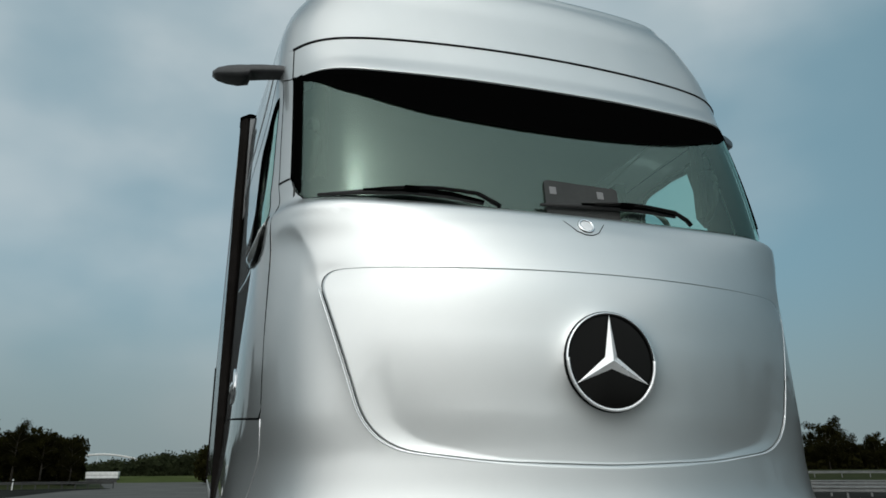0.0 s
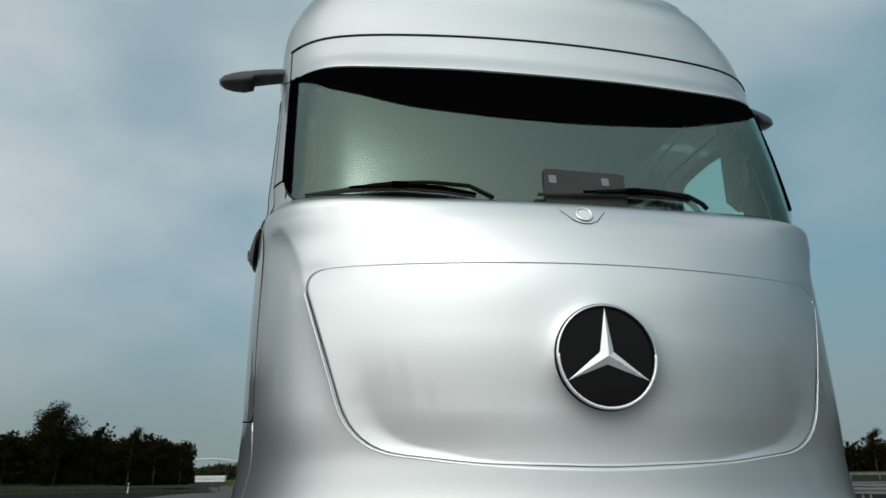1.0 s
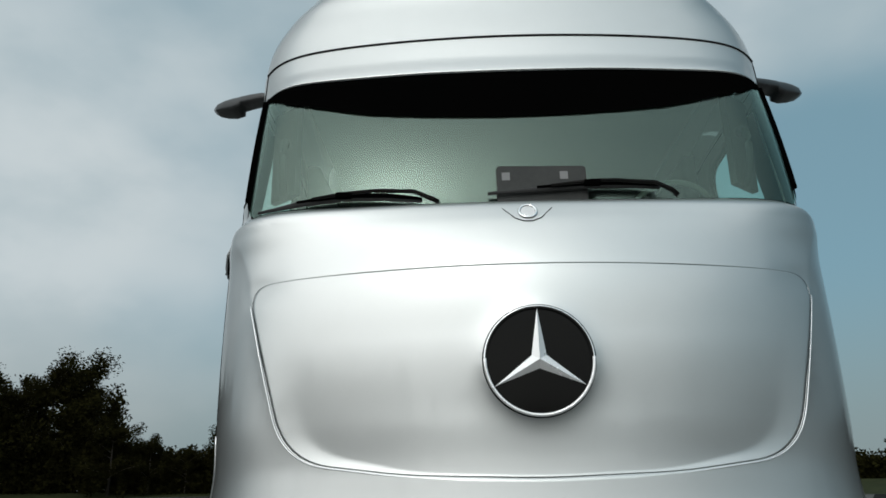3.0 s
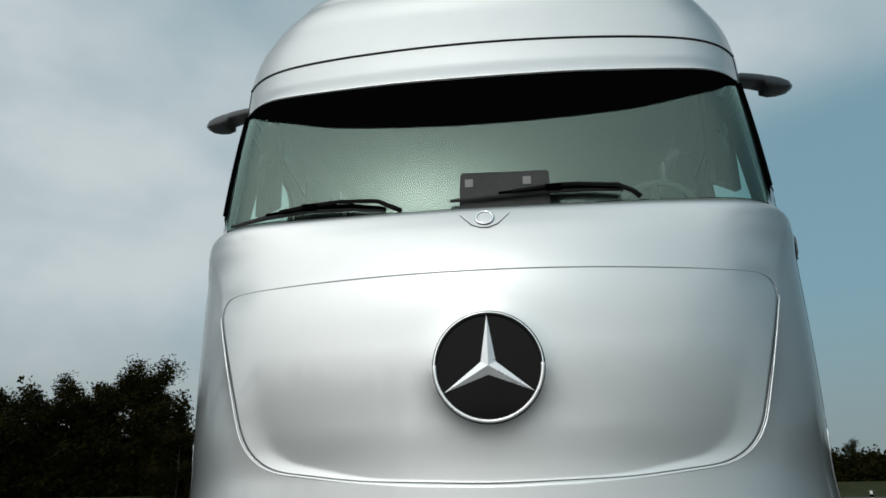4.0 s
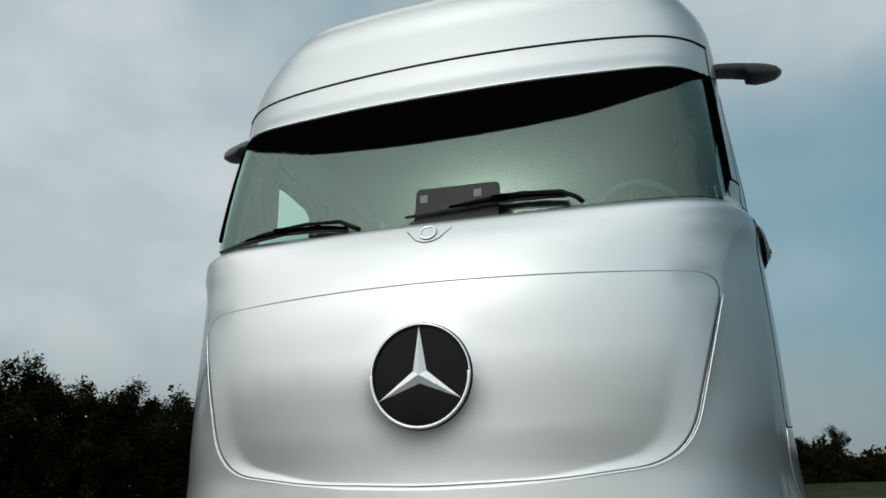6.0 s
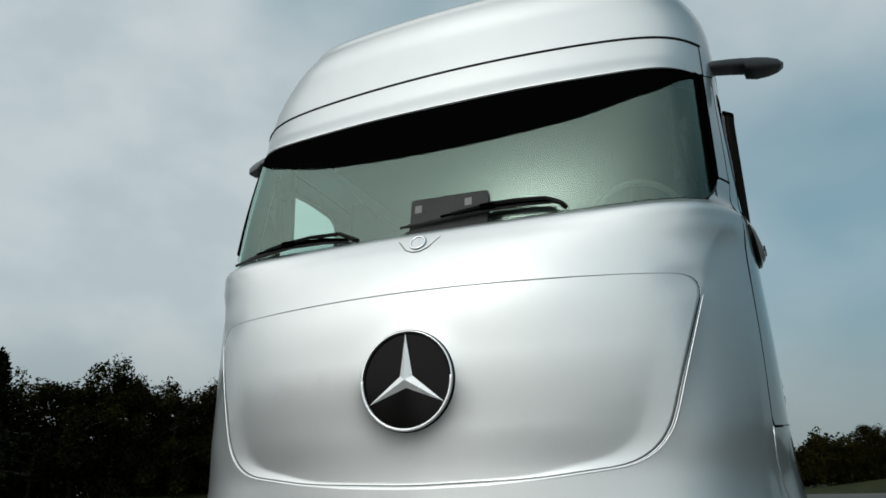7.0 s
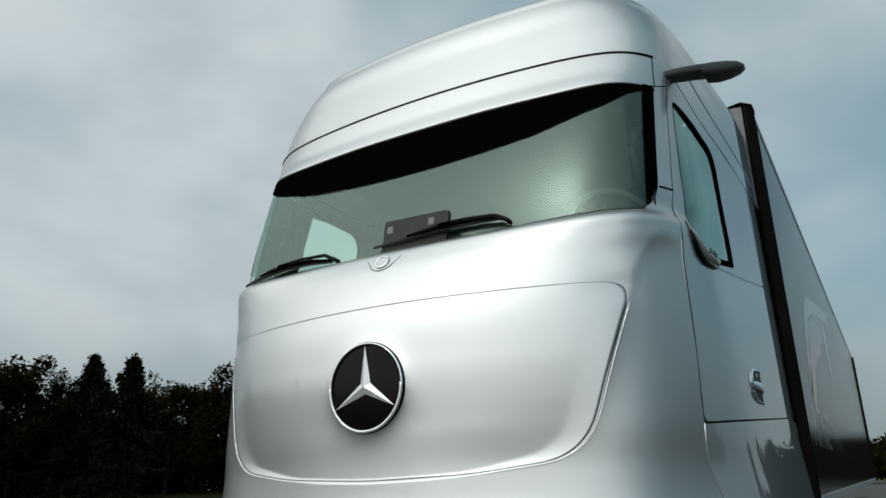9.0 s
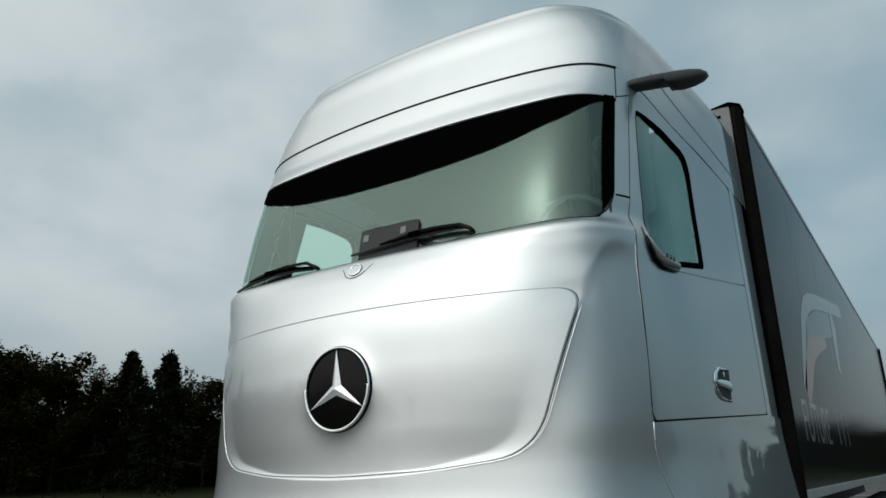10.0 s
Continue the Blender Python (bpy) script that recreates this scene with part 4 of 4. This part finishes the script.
# ---------------------------------------------------------------- trees
def leaf_cloud(bm, centre, radius, count, size, rng, flat=1.0):
    for _ in range(count):
        d = Vector((rng.gauss(0, 1), rng.gauss(0, 1), rng.gauss(0, 1)))
        if d.length < 1e-3:
            continue
        p = centre + d.normalized() * radius * rng.random() ** .45 * Vector((1, 1, flat)).length / 1.73
        s = size * rng.uniform(.6, 1.4)
        u = Vector((rng.gauss(0, 1), rng.gauss(0, 1), rng.gauss(0, .6))).normalized() * s
        v = Vector((rng.gauss(0, 1), rng.gauss(0, 1), rng.gauss(0, 1))).normalized() * s * .7
        vs = [bm.verts.new(q) for q in (p - u, p + v, p + u, p - v)]
        bm.faces.new(vs)


def deciduous(seed, height, width, lean=0.0):
    rng = random.Random(seed)
    wood, crown = bmesh.new(), bmesh.new()
    top = Vector((lean * height, 0, height * .82))
    tube_bm([Vector((0, 0, -.1)), Vector((.05, .03, height * .2)), Vector((lean * height * .4, 0, height * .5)), top], [height * .022, height * .017, height * .011, height * .003], 8, wood)
    for i in range(15):
        f = rng.uniform(.22, .95)
        base = Vector((lean * height * f * .7, 0, height * .82 * f))
        a = rng.uniform(0, math.tau)
        reach = width * (.35 + .75 * math.sin(math.pi * min(f * .8 + .15, 1))) * rng.uniform(.6, 1.1)
        tip = base + Vector((math.cos(a) * reach, math.sin(a) * reach, height * rng.uniform(.05, .2)))
        mid = base.lerp(tip, .5) + Vector((0, 0, height * .02))
        tube_bm([base, mid, tip], [height * .008, height * .005, height * .0015], 5, wood)
        for q in (mid, tip, mid.lerp(tip, .6), base.lerp(mid, .7)):
            leaf_cloud(crown, q + Vector((rng.gauss(0, .2), rng.gauss(0, .2), rng.gauss(0, .2))), height * rng.uniform(.06, .12), 150, .11, rng)
    for i in range(5):
        q = top + Vector((rng.gauss(0, width * .25), rng.gauss(0, width * .25), rng.uniform(-.14, .04) * height))
        leaf_cloud(crown, q, height * .07, 120, .11, rng)
    for i in range(7):
        a = rng.uniform(0, math.tau)
        leaf_cloud(crown, Vector((math.cos(a) * width * .6, math.sin(a) * width * .6, height * rng.uniform(.05, .25))), height * .1, 140, .12, rng)
    return wood, crown


def conifer(seed, height, width):
    rng = random.Random(seed)
    wood, crown = bmesh.new(), bmesh.new()
    tube_bm([(0, 0, -.1), (0, 0, height * .5), (0, 0, height * .99)], [height * .018, height * .011, height * .002], 8, wood)
    for i in range(46):
        f = (i / 46) ** .85
        z = height * (.06 + .93 * f)
        r = width * (1 - f) ** .92 * rng.uniform(.55, 1.15) + .05
        for j in range(5):
            a = rng.uniform(0, math.tau)
            tip = Vector((math.cos(a) * r, math.sin(a) * r, z - r * .18))
            if i % 3 == 0:
                tube_bm([(0, 0, z), tip], [.03, .008], 4, wood)
            for k in range(34):
                t = rng.uniform(.15, 1)
                p = Vector((0, 0, z)).lerp(tip, t) + Vector((rng.gauss(0, .16), rng.gauss(0, .16), rng.gauss(0, .17)))
                u = Vector((math.cos(a) * .12 + rng.gauss(0, .05), math.sin(a) * .12 + rng.gauss(0, .05), rng.gauss(.02, .09)))
                v = Vector((-math.sin(a) * .07, math.cos(a) * .07, rng.gauss(0, .08)))
                vs = [crown.verts.new(q) for q in (p - u, p + v, p + u, p - v)]
                crown.faces.new(vs)
    return wood, crown


def tree_proto(kind, seed, height, width, lean=0.0):
    wood, crown = deciduous(seed, height, width, lean) if kind == "leafy" else conifer(seed, height, width)
    t = thing("tree" if kind == "leafy" else "conifer", "dark leafy tree with an open uneven crown" if kind == "leafy" else "dark pointed conifer at the edge of the wood", "tree", "trees round the test ground")
    part("trunk", wood, BARK, t)
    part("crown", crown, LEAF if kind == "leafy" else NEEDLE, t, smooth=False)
    return t


PROTOS = [tree_proto("leafy", 11, 10, 3.0, .03), tree_proto("leafy", 12, 9, 3.4), tree_proto("leafy", 13, 11, 2.4, -.04),
          tree_proto("leafy", 14, 7, 2.8), tree_proto("fir", 15, 10, 5.2), tree_proto("fir", 16, 9, 4.8)]
HEIGHTS = [10, 9, 11, 7, 10, 9]
placed = [False] * 6


def plant(kind, azimuth, dist, height, spin=0.0, z=0.2):
    x, y = dist * math.sin(radians(azimuth)), dist * math.cos(radians(azimuth))
    f = height / HEIGHTS[kind]
    m = Matrix.Translation((x, y, z)) @ Matrix.Rotation(spin, 4, "Z")
    if not placed[kind]:
        placed[kind] = True
        PROTOS[kind].matrix_basis = m @ Matrix.Scale(f, 4)
        return
    c = copy_thing(PROTOS[kind], Matrix.Identity(4))
    c.matrix_basis = m @ Matrix.Scale(f, 4)


def plant_to(kind, azimuth, dist, elevation, spin):
    """Plants a tree whose top stands at that elevation above eye level."""
    z = bank(dist)
    plant(kind, azimuth, dist, 1.5 + dist * math.tan(radians(elevation)) - z, spin, z)


rng = random.Random(5)
# kind, azimuth, distance, elevation of the top
SKYLINE = [(0, -65.5, 100, 10.6), (1, -63.3, 100, 10.6), (3, -60.9, 100, 9.4), (0, -58.5, 100, 8.0), (4, -56.5, 100, 9.5), (5, -53.9, 99, 9.5),
           (1, -51.0, 100, 8.6), (3, -48.5, 100, 8.7), (0, -46.1, 100, 9.0), (1, -44.1, 101, 8.9), (3, -42.0, 100, 8.0), (0, -40.1, 102, 7.8),
           (1, -37.7, 102, 8.0), (3, -35.1, 102, 7.0), (0, -33.2, 103, 8.0), (2, -31.8, 102, 8.6), (0, -30.2, 103, 9.0), (2, -28.5, 103, 9.2),
           (0, -28.1, 104, 9.4), (3, -26.0, 97, 5.0), (3, -23.4, 98, 3.9), (1, -20.9, 98, 3.3), (2, -18.6, 98, 5.2), (2, -17.8, 97, 5.8), (5, -15.4, 98, 3.2),
           (3, -16.4, 99, 3.2), (0, -13.2, 97, 3.4), (3, -14.2, 98, 2.6), (1, -11.5, 97, 3.2), (3, -12.3, 98, 2.5), (2, -9.7, 96, 2.8), (1, -10.5, 98, 2.3),
           (1, 2.6, 106, 2.5), (0, 4.4, 107, 2.6), (3, 6.2, 106, 2.7), (1, 8.3, 105, 3.9), (1, 9.2, 105, 3.5), (3, 10.4, 107, 2.6), (0, 12.0, 106, 3.6),
           (3, 14, 110, 2.0), (1, 16.8, 106, 3.8), (5, 18.3, 108, 2.5), (3, 20, 108, 2.5), (0, 22.5, 108, 2.7), (1, 26, 107, 2.8), (0, 29.8, 106, 3.1),
           (3, 33.5, 108, 2.3), (4, 36, 106, 2.2), (0, 40, 104, 2.7), (1, 43.6, 106, 2.9), (3, 44.5, 105, 3.5), (1, 45.1, 106, 3.1), (3, 46.2, 106, 1.9),
           (3, 47.3, 105, 2.4), (0, 49.0, 106, 2.2), (1, 51.5, 106, 3.0)]
for kind, a, d, e in SKYLINE:
    plant_to(kind, a, d, e, rng.uniform(0, 6.28))
a = 55.0
while a < 292:
    tall = 8.0 if a > 205 else (3.2 if a > 150 else (4.0 if a > 112 else 8.0))
    plant_to(rng.choice((0, 1, 3, 4, 4, 5, 5)), a, rng.uniform(96, 108), tall * rng.uniform(.8, 1.4), rng.uniform(0, 6.28))
    a += rng.uniform(4.5, 7.0)


def thicket(name, spans, label, raised=1.0, leaf=None):
    """Dense undergrowth of leaf clumps: (azimuth from, to, distance, top elevation from, to, leaves, size)."""
    g = np.random.default_rng(9)
    quads = []
    for a0, a1, d, e0, e1, leaves, size in spans:
        n = int((a1 - a0) * (1.25 if leaves > 30 else .6) * 62)
        grow = min(d / 62, 1.7)
        f = g.random(n)
        az, r = np.radians(a0 + (a1 - a0) * f), d + g.uniform(-1, 5, n)
        deg = np.degrees(az)
        wave = .80 + .10 * np.sin(deg * 1.9 + d) + .07 * np.sin(deg * 4.3 + 2 * d) + .05 * np.sin(deg * 9.1)
        top = 1.5 + r * np.tan(np.radians(e0 + (e1 - e0) * f)) * wave * g.uniform(.5, 1.0, n)
        low = np.array([bank(v) for v in r]) * raised
        z = low + np.maximum(top - low, .5) * g.random(n) ** 1.1
        mid = np.repeat(np.stack([r * np.sin(az), r * np.cos(az), z], 1), leaves, 0)
        m = len(mid)
        way = g.normal(size=(m, 3))
        mid = mid + way / np.linalg.norm(way, axis=1, keepdims=True) * (.8 * grow * g.random(m) ** .45)[:, None]
        u, v = g.normal(size=(m, 3)), g.normal(size=(m, 3))
        s = (size * g.uniform(.6, 1.4, m))[:, None]
        u = u / np.linalg.norm(u, axis=1, keepdims=True) * s
        v = v / np.linalg.norm(v, axis=1, keepdims=True) * s * .7
        quads.append(np.stack([mid - u, mid + v, mid + u, mid - v], 1).reshape(-1, 3))
    verts = np.concatenate(quads)
    me = bpy.data.meshes.new(name)
    me.from_pydata(verts.tolist(), [], np.arange(len(verts)).reshape(-1, 4).tolist())
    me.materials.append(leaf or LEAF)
    return tagged(new(name, me), label, "undergrowth", kind="stuff")


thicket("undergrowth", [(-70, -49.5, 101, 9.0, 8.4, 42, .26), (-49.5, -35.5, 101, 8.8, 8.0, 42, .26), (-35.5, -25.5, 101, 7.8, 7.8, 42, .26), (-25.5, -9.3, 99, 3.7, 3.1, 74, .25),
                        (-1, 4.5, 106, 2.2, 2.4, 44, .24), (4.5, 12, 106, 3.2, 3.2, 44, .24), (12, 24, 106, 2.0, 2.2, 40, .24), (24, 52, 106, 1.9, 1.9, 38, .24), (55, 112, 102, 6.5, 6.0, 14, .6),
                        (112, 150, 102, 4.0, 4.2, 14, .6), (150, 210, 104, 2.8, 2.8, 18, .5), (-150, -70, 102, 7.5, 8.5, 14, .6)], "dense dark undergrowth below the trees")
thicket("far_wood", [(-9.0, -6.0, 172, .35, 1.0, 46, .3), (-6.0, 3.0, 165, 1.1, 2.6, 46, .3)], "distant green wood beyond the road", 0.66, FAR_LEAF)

# ---------------------------------------------------------------- roadside
def guardrail(r, a0, a1, step, label, base=0.0, metal=None):
    metal = metal or STEEL
    g = thing("guardrail", label, "guardrail", "guardrails along the road", at=(r * math.sin(radians((a0 + a1) / 2)), r * math.cos(radians((a0 + a1) / 2)), base))
    o = Vector((g.location.x, g.location.y, 0))
    pts = ring(r, a0, a1, 60)
    prof = ((0, .48), (.03, .50), (.03, .56), (0, .60), (0, .63), (.03, .67), (.03, .73), (0, .75), (-.01, .75), (-.01, .48))
    rows = []
    for x, y in pts:
        d = Vector((-x, -y, 0)).normalized()
        rows.append([Vector((x, y, 0)) + d * u * 1.6 + Vector((0, 0, v)) - o for u, v in prof])
    part("beam", grid_bm(rows), metal, g, smooth=False)
    n = int(abs(a1 - a0) * r * math.pi / 180 / step)
    proto = None
    for i in range(n + 1):
        a = radians(a0 + (a1 - a0) * i / max(n, 1))
        p = Vector(((r + .06) * math.sin(a), (r + .06) * math.cos(a), 0)) - o
        if proto is None:
            proto = box_bm((-.05, -.03, 0), (.05, .03, .72), .006)
            me = bpy.data.meshes.new("post")
            proto.to_mesh(me)
            proto.free()
            me.materials.append(metal)
        q = new("post", me)
        q.parent = g
        q.location = p
        q.rotation_euler = (0, 0, -a)


guardrail(86, -44, -7.0, 1.2, "dark grey steel guardrail in front of the trees", 0.0, DULL_STEEL)
guardrail(38, 30, 62, 2.0, "grey steel guardrail beside the asphalt")
guardrail(48, 30, 62, 2.0, "grey steel guardrail along the far lane")
guardrail(62, 30, 62, 2.66, "grey steel guardrail below the grass bank")
guardrail(95, 30, 62, 2.66, "grey steel guardrail on the grass bank", bank(95))

bridge = thing("arch_bridge", "pale distant arch bridge beyond the wood", "bridge", at=(-53.5, 430, 0))
n = 32


def arch_z(x):
    return 1.0 + 10.2 * (1 - (x / 34) ** 2)


part("arch", tube_bm([(-34 + 68 * i / n, 0, arch_z(-34 + 68 * i / n)) for i in range(n + 1)], .55, 8), PALE_CONCRETE, bridge)
part("deck", box_bm((-36, -2, -.2), (36, 2, 1.6), .1), PALE_CONCRETE, bridge, smooth=False)
for i in range(3, n - 2, 3):
    x = -34 + 68 * i / n
    part("hanger", tube_bm([(x, 0, 1.5), (x, 0, arch_z(x))], .05, 6), PALE_CONCRETE, bridge)
hut = thing("roadside_cabin", "long low white cabin on a dark base beside the far road", "cabin", at=(-19.2, 150, 0))
part("cabin_base", box_bm((-2.7, -1.2, .0), (2.7, 1.2, .72), .03), DULL_STEEL, hut, smooth=False)
part("cabin_wall", box_bm((-2.7, -1.25, .72), (2.7, 1.25, 1.22), .03), PAINT_WHITE, hut, smooth=False)
part("cabin_joint", box_bm((-2.68, -1.2, 1.22), (2.68, 1.2, 1.28), .005), POST_GREY, hut, smooth=False)
part("cabin_roof", box_bm((-2.75, -1.3, 1.28), (2.75, 1.3, 1.85), .05), PAINT_WHITE, hut, smooth=False)


def delineator(a, r):
    m = thing("delineator_post", "white roadside marker post with a dark band", "marker post", "marker posts", at=(r * math.sin(radians(a)), r * math.cos(radians(a)), 0))
    part("shaft", box_bm((-.06, -.04, 0), (.06, .04, 1.05), .02), PAINT_WHITE, m, smooth=False)
    part("band", box_bm((-.063, -.043, .72), (.063, .043, .88), .01), BLACK, m, smooth=False)


for a, r in ((-13.2, 85), (1.8, 40), (24, 43)):
    delineator(a, r)
for i, (a0, a1, r) in enumerate(((-75, 60, 43.0), (-75, 60, 36.5))):
    bm = grid_bm([[(x, y, .012) for x, y in ring(r, a0, a1, 80)], [(x, y, .012) for x, y in ring(r + .15, a0, a1, 80)]])
    solid("lane_line", bm, PAINT_WHITE, "white painted lane line on the asphalt", "road marking", kind="structure")
